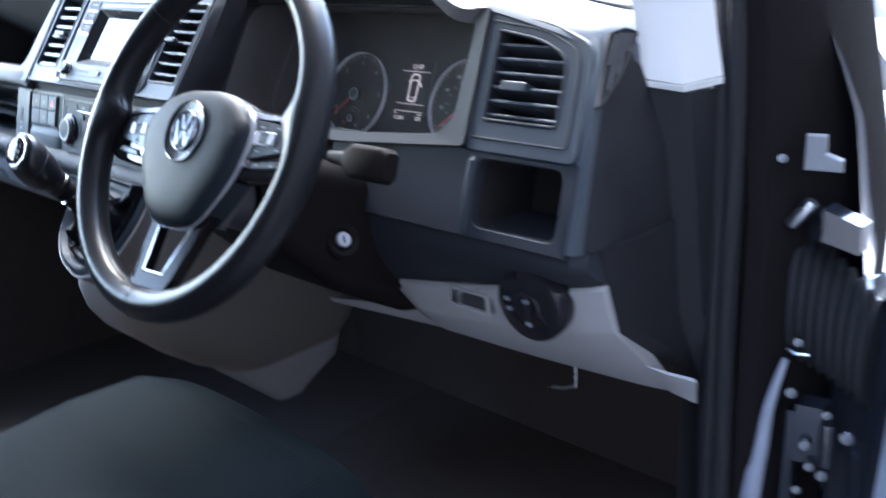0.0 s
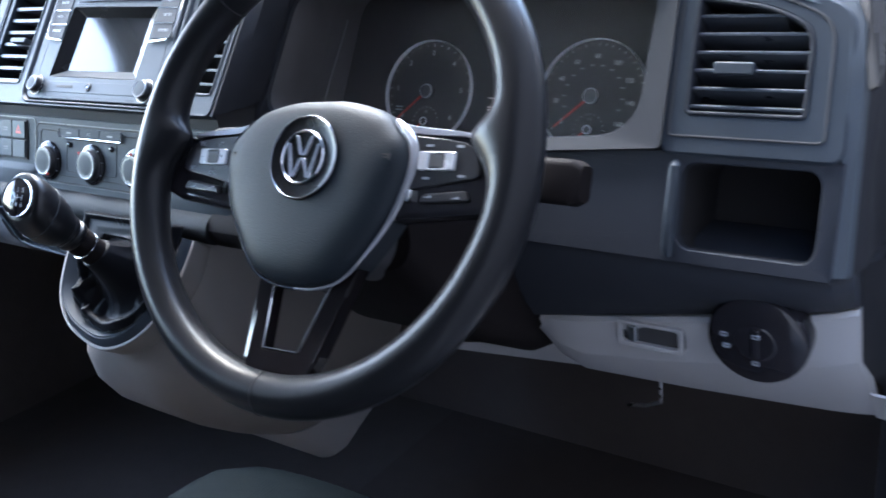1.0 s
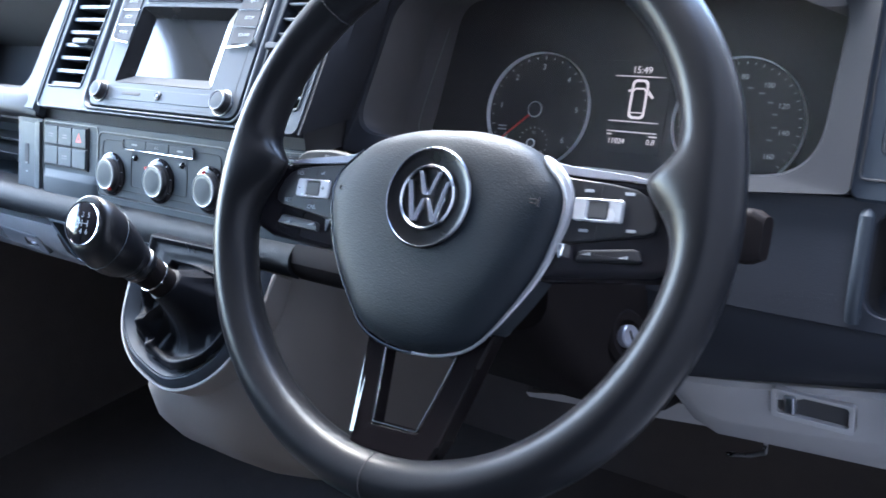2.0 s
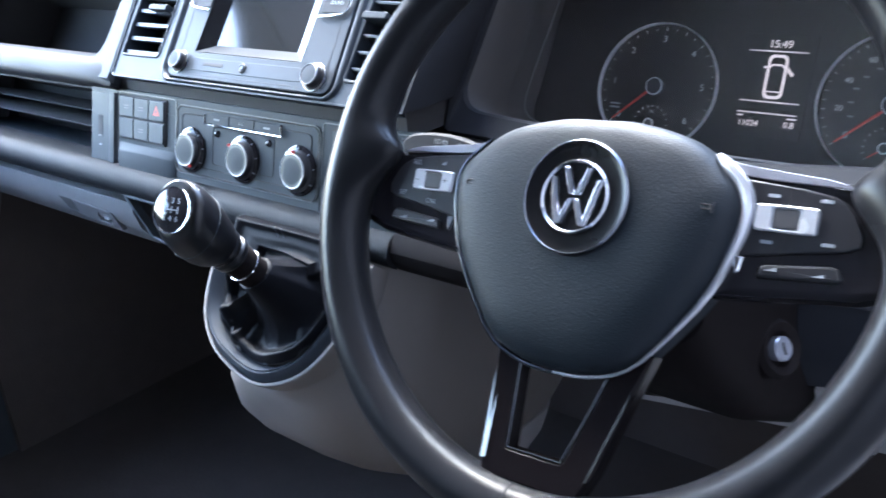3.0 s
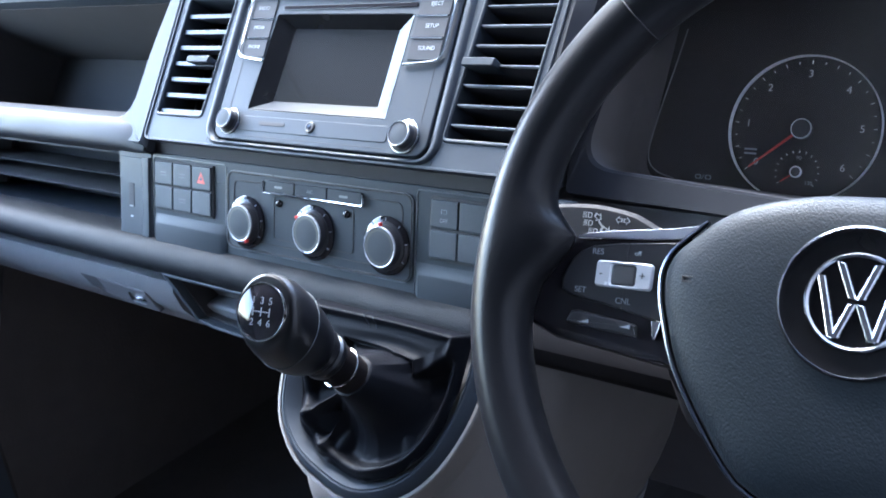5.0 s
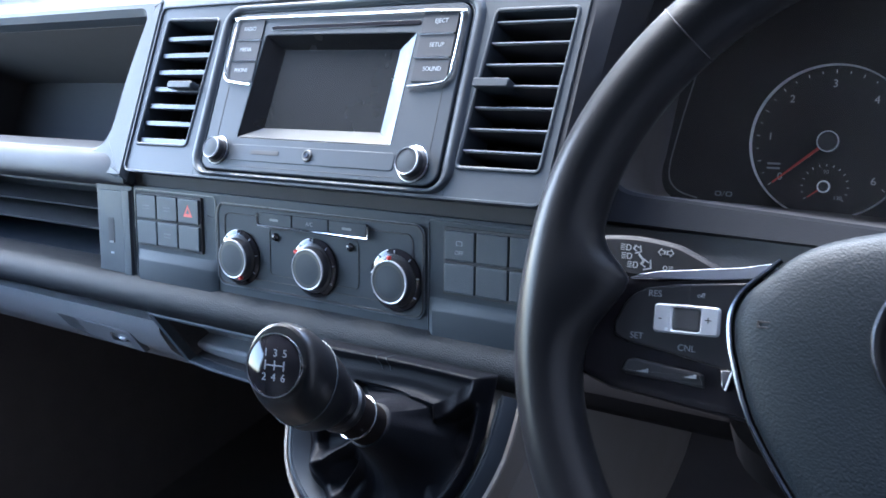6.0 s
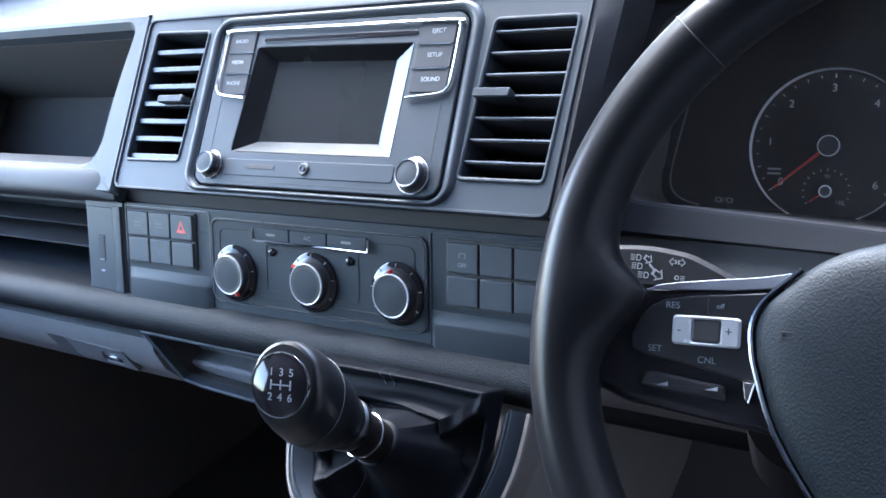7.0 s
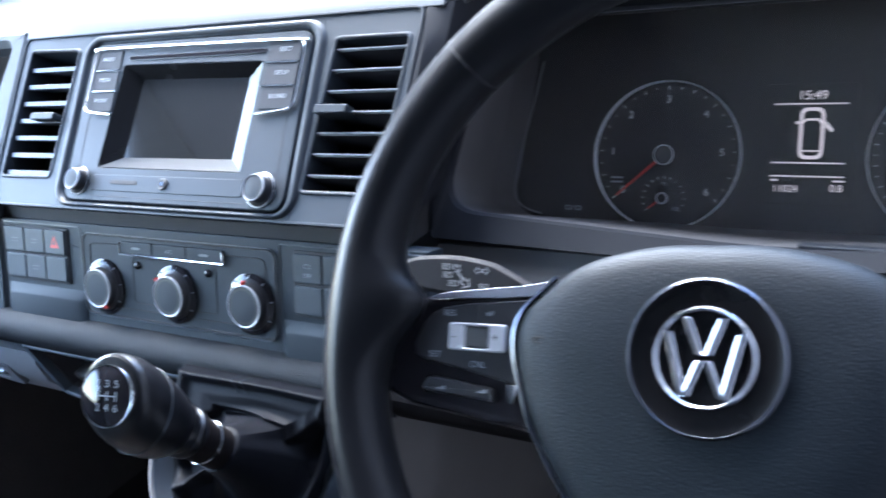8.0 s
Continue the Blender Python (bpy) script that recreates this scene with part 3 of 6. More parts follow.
frame_part("upper_shelf_liner", RAD, ring(grow(SHELF, 0.006), SHELF, -0.190, -0.0225, 0.001), M_SHELF)
frame_part("upper_shelf_back", RAD, plate(rr(-0.81, -0.274, 0.006, 0.160, 0.01), -0.195, -0.190), M_SHELF)
NOSE = [(-0.016 + 0.0155 * (1 - math.cos(radians(a))), 0.0095 * math.sin(radians(a)) ** 0.7 - 0.004) for a in range(0, 181, 15)]
frame_part("upper_shelf_nose", RAD, loft([[(x, -0.016, -0.02), *[(x, y, -0.004 + (z + 0.004) * k) for y, z in NOSE], (x, 0.015, -0.02)] for x, k in ((-0.835, 1.0), (-0.335, 1.0), (-0.295, 0.85), (-0.275, 0.55), (-0.2615, 0.30))]), M_LOWDASH)
# dark joint under the facade
part("joint", extrude_x([(0.800, 1.285), (0.800, 1.312), (0.86, 1.312), (0.86, 1.285)], -0.835, 0.183), M_VOID, dash)
# lower shelf on the passenger side
bm = bmesh.new()
ring(rr(-0.835, -0.2635, -0.050, 0.044, 0.001, 3), rr(-0.81, -0.3195, -0.043, 0.043, 0.004, 3), -0.01, 0.0, 0.0008, bm, -0.15)
frame_part("lower_shelf_frame", HEA, bm, M_DASH, "frame of the open lower shelf")
frame_part("lower_shelf_back", HEA, plate(rr(-0.82, -0.312, -0.048, 0.050, 0.002), -0.155, -0.150), M_SHELF)
for s, d in ((0.004, -0.06), (-0.012, -0.035)):
    frame_part("shelf_rib", HEA, plate(rr(-0.80, -0.3205, s - 0.001, s + 0.001, 0.0005), -0.15, d, 0.0005), M_SHELF)
# control fascia behind the switches and the heater
bm = plate(rr(-0.2625, 0.215, -0.0475, 0.044, 0.001, 3), -0.02, -0.0005, 0.0008)
frame_part("control_fascia", HEA, bm, M_FASCIA, "satin dark control fascia")
for x0, x1 in ((-0.2575, -0.1455), (0.0850, 0.2140)):
    frame_part("fascia_ledge", HEA, loft([[(x, y, z * k) for y, z in ((-0.0465, -0.001), (-0.0465, 0.0036), (-0.0265, 0.0044), (-0.0242, 0.0038), (-0.0165, -0.0004))] for x, k in ((x0, 0.1), (x0 + 0.005, 1.0), (x1 - 0.007, 1.0), (x1, 0.1))]), M_FASCIA)
# Paler thin beads stand in for the highlights on the panel edges.
for x0, x1, r in ((-0.2600, -0.1475, 0.004), (0.0835, 0.2130, 0.003)):
    frame_part("panel_glint", HEA, tube([(x, y, -0.0002) for x, y in rr(x0, x1, -0.0448, 0.0410, r)], 0.0006, 6, None, True), M_SLAT)
# padded rail
RAIL = [(0.800, 1.2085)] + [(0.7755 - 0.0185 * math.sin(radians(a)), 1.1905 + 0.018 * math.cos(radians(a))) for a in range(-10, 171, 15)] + [(0.80, 1.172)]
part("padded_rail", extrude_x(RAIL, -0.835, 0.185), M_PAD, dash, "grained padded rail")
part("rail_joint", extrude_x([(0.785, 1.158), (0.785, 1.173), (0.85, 1.173), (0.85, 1.158)], -0.835, 0.185), M_VOID, dash)
part("column_cover", extrude_x([(0.80, 1.212), (0.772, 1.210), (0.764, 1.204), (0.760, 1.194), (0.762, 1.184), (0.770, 1.174), (0.785, 1.167), (0.86, 1.160), (0.86, 1.212)], 0.1855, 0.400), M_COLUMN, dash, "matt black cover beside the column")
part("column_apron", extrude_x([(0.790, 1.211), (0.815, 1.222), (0.835, 1.245), (0.849, 1.2755), (0.880, 1.2755), (0.880, 1.200), (0.800, 1.200)], 0.190, 0.410), M_SOCKET, dash, "dark apron under the instruments")
# lower panel
LOWP = [(0.772, 1.162), (0.771, 1.150), (0.778, 1.128), (0.800, 1.100), (0.84, 1.078), (0.90, 1.07), (0.90, 1.10), (0.84, 1.11), (0.80, 1.162)]
part("lower_panel", extrude_x(LOWP, -0.835, -0.245), M_LOWGREY, dash, "mid grey lower dashboard panel")
part("lower_panel", extrude_x([(y + 0.03, z) for y, z in LOWP], -0.245, 0.0), M_LOWGREY, dash)
# Near-black slabs close the underside, with its shade in their colour.
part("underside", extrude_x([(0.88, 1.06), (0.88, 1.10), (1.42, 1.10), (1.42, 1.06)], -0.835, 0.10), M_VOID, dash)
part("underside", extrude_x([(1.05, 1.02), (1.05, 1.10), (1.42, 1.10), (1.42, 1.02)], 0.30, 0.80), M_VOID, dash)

# instrument binnacle
def tilt_loop(loop, y, z, tilt):
    m = plane_frame(y, z, tilt)
    return [m @ Vector((a, b, 0)) for a, b in loop]


def opening(pts, radii):
    """Rounded outline of the binnacle: upper right, upper left, lower left, lower middle, lower right."""
    return rpoly(pts, radii, 8)


ROUND = (0.03, 0.03, 0.030, 0.06, 0.036)
skirt = tilt_loop(opening([(0.650, 0.150), (0.187, 0.150), (0.187, -0.024), (0.420, -0.026), (0.650, -0.002)], (0.003, 0.003, 0.003, 0.05, 0.006)), 0.880, 1.284, 20)
outer = tilt_loop(opening([(0.650, 0.150), (0.187, 0.150), (0.187, -0.004), (0.440, -0.010), (0.650, 0.008)], (0.003, 0.003, 0.003, 0.05, 0.006)), 0.846, 1.286, 20)
mid = tilt_loop(opening([(0.632, 0.148), (0.2255, 0.148), (0.1915, 0.0142), (0.440, -0.0012), (0.6250, 0.0155)], ROUND), 0.851, 1.286, 20)
lip_in = tilt_loop(opening([(0.6305, 0.148), (0.2270, 0.148), (0.1930, 0.0157), (0.440, 0.0003), (0.6235, 0.0170)], ROUND), 0.855, 1.285, 20)
back = tilt_loop(opening([(0.622, 0.150), (0.200, 0.150), (0.180, -0.020), (0.420, -0.020), (0.622, -0.018)], ROUND), 1.000, 1.262, 22)
part("binnacle_bezel", loft([skirt, outer, mid, lip_in], None, False, False), M_BEZEL, dash, "smooth grey instrument surround")
part("binnacle_tunnel", loft([lip_in, back], None, False, False), M_TUNNEL, dash, "black instrument tunnel, lightened for haze")
arch_f = smooth_path([(0.188, 0.880, 1.442), (0.204, 0.884, 1.452), (0.250, 0.892, 1.480), (0.340, 0.897, 1.500), (0.440, 0.897, 1.502), (0.540, 0.892, 1.470), (0.610, 0.887, 1.430), (0.640, 0.900, 1.426), (0.656, 0.915, 1.424)], 5)
arch_b = [Vector((p.x, p.y + 0.22, p.z + 0.012)) for p in arch_f]
arch_fi = [Vector((0.42 + (p.x - 0.42) * 0.96, p.y + 0.004, p.z - 0.014)) for p in arch_f]
arch_bi = [Vector((0.42 + (p.x - 0.42) * 0.93, p.y + 0.18, p.z - 0.05)) for p in arch_f]
part("binnacle_hood", loft([arch_b, arch_f, arch_fi, arch_bi], None, False, False, False), M_TUNNEL, dash, "dark arched instrument hood, lightened for haze")
# Closes the hood behind, shade put into the near-black colour.
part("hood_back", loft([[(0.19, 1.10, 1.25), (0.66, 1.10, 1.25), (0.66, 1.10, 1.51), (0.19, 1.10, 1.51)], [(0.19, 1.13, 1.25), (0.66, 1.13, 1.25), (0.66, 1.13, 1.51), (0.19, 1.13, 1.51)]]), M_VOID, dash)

# driver's end: vent surround, pocket and end cap
def ven(bm):
    bm.transform(VEN)
    return bm


VENT_OUT = [(0.648, -0.032), (0.789, -0.032), (0.787, 0.082), (0.728, 0.104), (0.648, 0.113)]
VENT_IN = [(0.666, 0.001), (0.758, 0.001), (0.757, 0.069), (0.722, 0.085), (0.666, 0.093)]
bm = ring(rpoly(VENT_OUT, (0.010, 0.012, 0.022, 0.020, 0.010)), rpoly(VENT_IN, (0.005, 0.005, 0.016, 0.016, 0.005)), -0.014, 0.0, 0.002, None, -0.02)
part("end_surround", ven(bm), M_FACADE, dash, "grey surround of the outer vent")
part("end_groove", ven(tube([(x, y, 0.0002) for x, y in rpoly([(0.654, -0.017), (0.774, -0.017), (0.771, 0.074), (0.726, 0.094), (0.654, 0.102)], (0.004, 0.006, 0.018, 0.018, 0.004))], 0.0009, 6, None, True)), M_VOID, dash)

PK = plane_frame(0.832, 1.205, 15)
bm = bmesh.new()
ring(rr(0.44, 0.790, -0.002, 0.088, 0.0005, 5), rr(0.668, 0.776, 0.010, 0.080, 0.012, 5), -0.012, 0.0, 0.001, bm, -0.012)
bm.transform(PK)
part("pocket_surround", bm, M_LOWDASH, dash, "dark panel with an open pocket")
# Liner and back are near-black, the pocket's shade put into their colour.
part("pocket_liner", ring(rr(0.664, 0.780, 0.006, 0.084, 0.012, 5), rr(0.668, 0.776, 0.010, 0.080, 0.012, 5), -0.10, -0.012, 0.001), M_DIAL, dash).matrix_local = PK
part("pocket_bevel", tube([(0.6625, y, z) for y, z in ((0.079, -0.004), (0.076, 0.001), (0.040, 0.0025), (0.012, 0.002), (0.004, -0.002))], 0.0052, 12), M_FACADE, dash).matrix_local = PK
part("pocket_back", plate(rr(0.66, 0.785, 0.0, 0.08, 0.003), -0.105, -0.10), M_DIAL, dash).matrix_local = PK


def knee_top(x):
    """Height of the knee trim's upper edge along the dashboard."""
    return 1.106 + 0.19 * (x - 0.50)


def ledge_sec(x, dy=0.0):
    zt = knee_top(x) + 0.002
    front = [(x, 0.8355 + dy + 0.036 * k * k, 1.197 + (zt - 1.197) * k) for k in (0.0, 0.2, 0.4, 0.6, 0.8, 1.0)]
    return [(x, 0.849 + dy, 1.2085), (x, 0.843 + dy, 1.2080), (x, 0.839 + dy, 1.206), (x, 0.8365 + dy, 1.202), *front, (x, 0.93, zt), (x, 0.93, 1.2085)]


part("ledge", loft([ledge_sec(0.44), ledge_sec(0.60), ledge_sec(0.76), ledge_sec(0.79, 0.004), ledge_sec(0.803, 0.016)]), M_LOWDASH, dash)


def end_sec(z, x0, y0, x1, y1, x2, y2, x3, y3):
    return [(x0, y0, z), ((x0 + x1) / 2 + 0.004, (y0 + y1) / 2 - 0.002, z), (x1, y1, z), ((x1 + x2) / 2 + 0.003, (y1 + y2) / 2, z), (x2, y2, z), (x3, y3, z), (x0 - 0.03, y3, z), (x0 - 0.03, y0 + 0.03, z)]


END = [end_sec(1.207, 0.789, 0.8335, 0.802, 0.846, 0.807, 0.885, 0.808, 0.90), end_sec(1.240, 0.788, 0.8430, 0.801, 0.853, 0.806, 0.882, 0.807, 0.90), end_sec(1.286, 0.787, 0.8550, 0.800, 0.864, 0.803, 0.88, 0.804, 0.90),
                       end_sec(1.340, 0.786, 0.868, 0.798, 0.880, 0.801, 0.932, 0.802, 0.95), end_sec(1.385, 0.781, 0.886, 0.792, 0.897, 0.790, 0.955, 0.790, 0.98), end_sec(1.402, 0.770, 0.896, 0.780, 0.910, 0.776, 0.975, 0.776, 1.0)]
# Front edge lighter; return, side and cap near-black, shade put into their colours.
part("end_edge", loft([l[:3] for l in END], None, False, False, False), M_DASH, dash)
part("end_return", loft([l[2:6] for l in END], None, False, False, False), M_STALK, dash)
part("end_side", loft([[(0.806, 0.885, 1.206), (0.811, 0.93, 1.206), (0.815, 1.10, 1.206), (0.79, 1.10, 1.206), (0.79, 0.885, 1.206)], [(0.802, 0.88, 1.286), (0.808, 0.92, 1.286), (0.814, 1.10, 1.286), (0.79, 1.10, 1.286), (0.785, 0.88, 1.286)],
                       [(0.793, 0.90, 1.340), (0.798, 0.94, 1.340), (0.804, 1.10, 1.340), (0.78, 1.10, 1.340), (0.78, 0.90, 1.340)], [(0.784, 0.93, 1.385), (0.786, 0.97, 1.385), (0.787, 1.10, 1.385), (0.76, 1.10, 1.385), (0.76, 0.93, 1.385)]]), M_RUBBER, dash)
part("end_cap", loft([[(0.8035, y, z), (0.815, y + 0.02, z), (0.820, 1.12, z), (0.8035, 1.12, z)] for y, z in ((0.868, 1.207), (0.888, 1.163), (0.910, 1.105), (0.975, 1.058), (1.028, 1.022), (1.045, 0.985), (1.05, 0.60))]), M_RUBBER, dash)

# light grey knee trim, highest at the door end
trim = thing("knee_trim", pose(0, 0, 0), "light grey plastic knee trim under the dashboard", "trim panel")


def knee(x, zt, yt, zc, yc, zb, yb):
    """Upper face, crease and lower face, with the return behind."""
    return [(x, yt + 0.02, zt + 0.002), (x, yt + 0.003, zt + 0.001), (x, yt, zt - 0.003), (x, yc - 0.001, zc + 0.004), (x, yc + 0.002, zc - 0.001), (x, yb - 0.004, zb + 0.003), (x, yb, zb), (x, yb + 0.004, zb + 0.006), (x, yc + 0.02, zc + 0.01)]


part("trim", loft([knee(0.517, 1.110, 0.872, 1.101, 0.874, 1.094, 0.876), knee(0.529, 1.112, 0.871, 1.086, 0.875, 1.058, 0.898), knee(0.540, 1.1135, 0.870, 1.079, 0.876, 1.033, 0.924), knee(0.56, 1.117, 0.868, 1.075, 0.877, 1.015, 0.956), knee(0.62, 1.128, 0.867, 1.080, 0.880, 0.990, 1.003),
                   knee(0.70, 1.143, 0.866, 1.090, 0.884, 0.988, 1.015), knee(0.76, 1.154, 0.867, 1.098, 0.888, 0.988, 1.022), knee(0.785, 1.160, 0.871, 1.103, 0.893, 0.988, 1.027), knee(0.803, 1.163, 0.880, 1.106, 0.902, 0.989, 1.031)]), M_GREY, trim)
part("side_tongue", loft([[(0.801, 0.968, 1.046), (0.804, 0.967, 1.044), (0.806, 1.020, 0.992), (0.801, 1.024, 0.990)], [(0.820, 0.984, 1.037), (0.822, 0.983, 1.034), (0.823, 1.020, 0.990), (0.818, 1.024, 0.988)],
                          [(0.843, 1.000, 1.030), (0.845, 1.000, 1.026), (0.838, 1.016, 0.992), (0.834, 1.018, 0.990)]]), M_GREY, trim)
part("inner_strip", loft([[(0.36, 0.886, 1.044), (0.36, 0.892, 1.036), (0.36, 0.91, 1.040)], [(0.56, 0.953, 1.050), (0.56, 0.99, 1.002), (0.56, 1.0, 1.008)]]), M_GREY, trim)


# ---- air vents ----
def vent_thing(m, shape, radii, slats, tab, label, lean=-0.0085, lip=0.0008, dark=False, frame_mat=None, tall=1.0, lift=0.80, wide=1.0):
    """A slatted vent in an opening of that shape (counter-clockwise from the lower left)."""
    v = thing("air_vent", m, label, "air vent", "dashboard air vents")
    x0, x1 = min(q[0] for q in shape), max(q[0] for q in shape)
    y0, y1 = min(q[1] for q in shape), max(q[1] for q in shape)
    hole = rpoly(shape, radii)
    part("frame", ring(grow(hole, 0.0012), grow(hole, -0.0022), -0.030, 0.0012, 0.0012), frame_mat or M_FACADE, v)
    part("duct", plate(hole, -0.052, -0.044, 0.001), M_VOID, v)

    def reach(y, pick=max):
        """How far the opening goes at that height."""
        xs = []
        for i in range(len(hole)):
            (ax, ay), (bx, by) = hole[i - 1], hole[i]
            if (ay - y) * (by - y) <= 0 and abs(by - ay) > 1e-7:
                xs.append(ax + (bx - ax) * (y - ay) / (by - ay))
        return pick(xs) if xs else pick(x0, x1)
    for i in range(slats):
        y = y0 + (y1 - y0) * (i + lift) / (slats + 0.45)
        a0, a1 = reach(y, min) + 0.0025, reach(y) - 0.0025
        sl = loft([[(x, y + lean, -0.034), (x, y - 0.0012 - lip, -0.0040), (x, y - 0.0008 - lip, -0.0026), (x, y, -0.0022), (x, y + 0.0010, -0.0032), (x, y + 0.0008, -0.0055), (x, y + lean + 0.002, -0.034)] for x in (a0, a1)])
        # dark: near-black copy of the slats, edge highlight painted on as a pale strip.
        blade = part("slat", sl, M_KEY if dark else M_SLAT, v)
        if dark:
            part("glint_line", tube([(a0, y + 0.0002, -0.0016), (a1, y + 0.0002, -0.0016)], 0.0007, 6), M_GLINT, blade)
        if i == tab[0]:
            xc = x0 + (x1 - x0) * tab[1]
            part("tab", loft([[(xc + a, y + b, z) for a, b in rr(-w, w, -h * tall, h * tall, 0.0015)] for z, w, h in ((-0.012, 0.0125 * wide, 0.0026), (-0.001, 0.0130 * wide, 0.0030), (0.0065, 0.0135 * wide, 0.0034), (0.0078, 0.0128 * wide, 0.0026))]), M_FACADE, v, "thumb tab of the slats")
    for i in range(6):
        x = x0 + (x1 - x0) * (i + 1) / 7
        part("fin", plate(rr(x - 0.0006, x + 0.0006, y0 + 0.003, (y1 if x < (x0 + x1) / 2 else y0 + (y1 - y0) * 0.8) - 0.003, 0.0003, 1), -0.044, -0.034, 0.0003), M_DARK, v)
    return v


vent_thing(RAD, VENT_L, 0.005, 7, (3, 0.66), "tall dark grey slatted centre vent with a thumb tab", 0.004, 0.0026, lift=0.40, wide=1.2)
vent_thing(RAD, VENT_R, 0.005, 7, (3, 0.26), "tall dark grey slatted vent beside the instruments", -0.003, 0.0004, True, lift=0.86, wide=1.1)
vent_thing(VEN, VENT_IN, (0.005, 0.005, 0.016, 0.016, 0.005), 6, (2, 0.39), "wide dark grey slatted vent at the door end", frame_mat=M_LOWDASH, tall=1.45, lift=0.47, wide=1.15)
LEAF_U = Vector((-0.017, 0.054, 0.065)).normalized()
LEAF_N = (Vector((0.80, -0.56, 0.20)) - LEAF_U * LEAF_U.dot(Vector((0.80, -0.56, 0.20)))).normalized()
LEAF_S = LEAF_U.cross(LEAF_N)
LEAF = Matrix(((LEAF_S.x, LEAF_U.x, LEAF_N.x, 0.8015), (LEAF_S.y, LEAF_U.y, LEAF_N.y, 0.898), (LEAF_S.z, LEAF_U.z, LEAF_N.z, 1.3748), (0, 0, 0, 1)))
side_vent = thing("side_window_vent", LEAF, "narrow black leaf-shaped demister vent in the dashboard end", "air vent")
leaf = rpoly([(-0.008, -0.045), (0.0035, -0.013), (0.0075, 0.011), (0.0105, 0.030), (0.0125, 0.045), (0.000, 0.044), (-0.014, 0.032), (-0.0135, 0.010), (-0.0110, -0.012)], 0.002, 3)
part("rim", ring(grow(leaf, 0.0012), grow(leaf, -0.0004), -0.006, 0.0012, 0.0004), M_STALK, side_vent)
# Shallow plate; the duct's deep shade is put into its black colour.
part("grille", plate(leaf, -0.006, 0.0002, 0.0003), M_WELL, side_vent)
for x, y0, y1 in ((-0.0080, 0.000, 0.034), (-0.0030, -0.025, 0.038), (0.0025, -0.006, 0.040), (0.0075, 0.022, 0.042)):
    part("slat", plate(rr(x - 0.0009, x + 0.0009, y0, y1, 0.0004, 1), -0.004, 0.0010, 0.0003), M_DARK, side_vent)

# ---- radio ----
radio = thing("car_radio", RAD, "satin grey touchscreen car radio with chrome trim and two knobs", "radio")
RX0, RX1, RY0, RY1 = -0.1575, 0.0945, 0.0045, 0.1455
RECESS = [(0.0490, 0.1220), (-0.1120, 0.1245), (-0.1190, 0.0340), (0.0460, 0.0335)]
SCREEN = [(0.0290, 0.1128), (-0.0950, 0.1148), (-0.0995, 0.0452), (0.0268, 0.0455)]
part("faceplate", ring(rr(RX0, RX1, RY0, RY1, 0.012, 6), rpoly(RECESS, 0.003, 6), -0.02, 0.0012, 0.0010), M_FACADE, radio)


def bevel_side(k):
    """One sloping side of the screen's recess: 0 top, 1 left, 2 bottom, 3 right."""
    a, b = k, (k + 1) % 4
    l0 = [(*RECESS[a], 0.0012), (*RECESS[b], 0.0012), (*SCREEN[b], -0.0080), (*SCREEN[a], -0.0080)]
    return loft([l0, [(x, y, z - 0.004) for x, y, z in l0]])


# Dark top and left, paler bottom and right: reflections put into the colours.
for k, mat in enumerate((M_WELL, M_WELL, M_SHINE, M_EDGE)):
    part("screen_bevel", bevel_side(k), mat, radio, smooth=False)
part("screen", plate(rr(-0.1005, 0.0295, 0.0445, 0.1155, 0.001), -0.018, -0.0081, 0.0003), M_SCREEN, radio, "dark touchscreen, switched off")
part("disc_slot", plate(rr(-0.107, 0.051, 0.1285, 0.1325, 0.002), 0.0, 0.0020, 0.0004), M_GLOSS, radio)
for side, x0, x1, words in ((0, -0.1490, -0.1165, ("RADIO", "MEDIA", "PHONE")), (1, 0.053, 0.0880, ("EJECT", "SETUP", "SOUND"))):
    for j, w in enumerate(words):
        y1 = 0.1385 - 0.0188 * j
        b = part("button", plate(rr(x0 + 0.0025 * (side == 0), x1 - 0.0025 * (side == 1), y1 - 0.0178, y1, 0.0012), 0.0, 0.0022, 0.0005), M_LOWDASH, radio)
        lettering(w, 0.0048, (x0 + x1) / 2, y1 - 0.008, 0.0023, M_DIM, b)
        if j:
            xa, xb = (x0 + 0.004, x1 + 0.001) if side == 0 else (x0 - 0.001, x1 - 0.004)
            part("divider", tube([(xa, y1 + 0.0005, 0.0024), (xb, y1 + 0.0005, 0.0024)], 0.0007, 6), M_CHROME, radio)
trim_path = smooth_path([(-0.1165, 0.0802, 0.003), (-0.1420, 0.0828, 0.003), (-0.1492, 0.0870, 0.003), (-0.1508, 0.0960, 0.003), (-0.1508, 0.1310, 0.003), (-0.1490, 0.1380, 0.003), (-0.1430, 0.1405, 0.003), (-0.030, 0.1395, 0.003), (0.0820, 0.1378, 0.003), (0.0880, 0.1350, 0.003), (0.0897, 0.1290, 0.003), (0.0892, 0.0930, 0.003), (0.0865, 0.0845, 0.003), (0.0800, 0.0815, 0.003), (0.052, 0.0785, 0.003)], 3)
part("chrome_trim", tube(trim_path, 0.0012, 8), M_CHROME, radio, "bright chrome trim line")
part("inset_strip", plate(rr(-0.123, 0.053, 0.0135, 0.0275, 0.003), 0.0008, 0.0017, 0.0005), M_FACADE, radio)
part("card_slot", plate(rr(-0.098, -0.066, 0.0195, 0.0230, 0.001), 0.0016, 0.0021, 0.0002), M_VOID, radio)
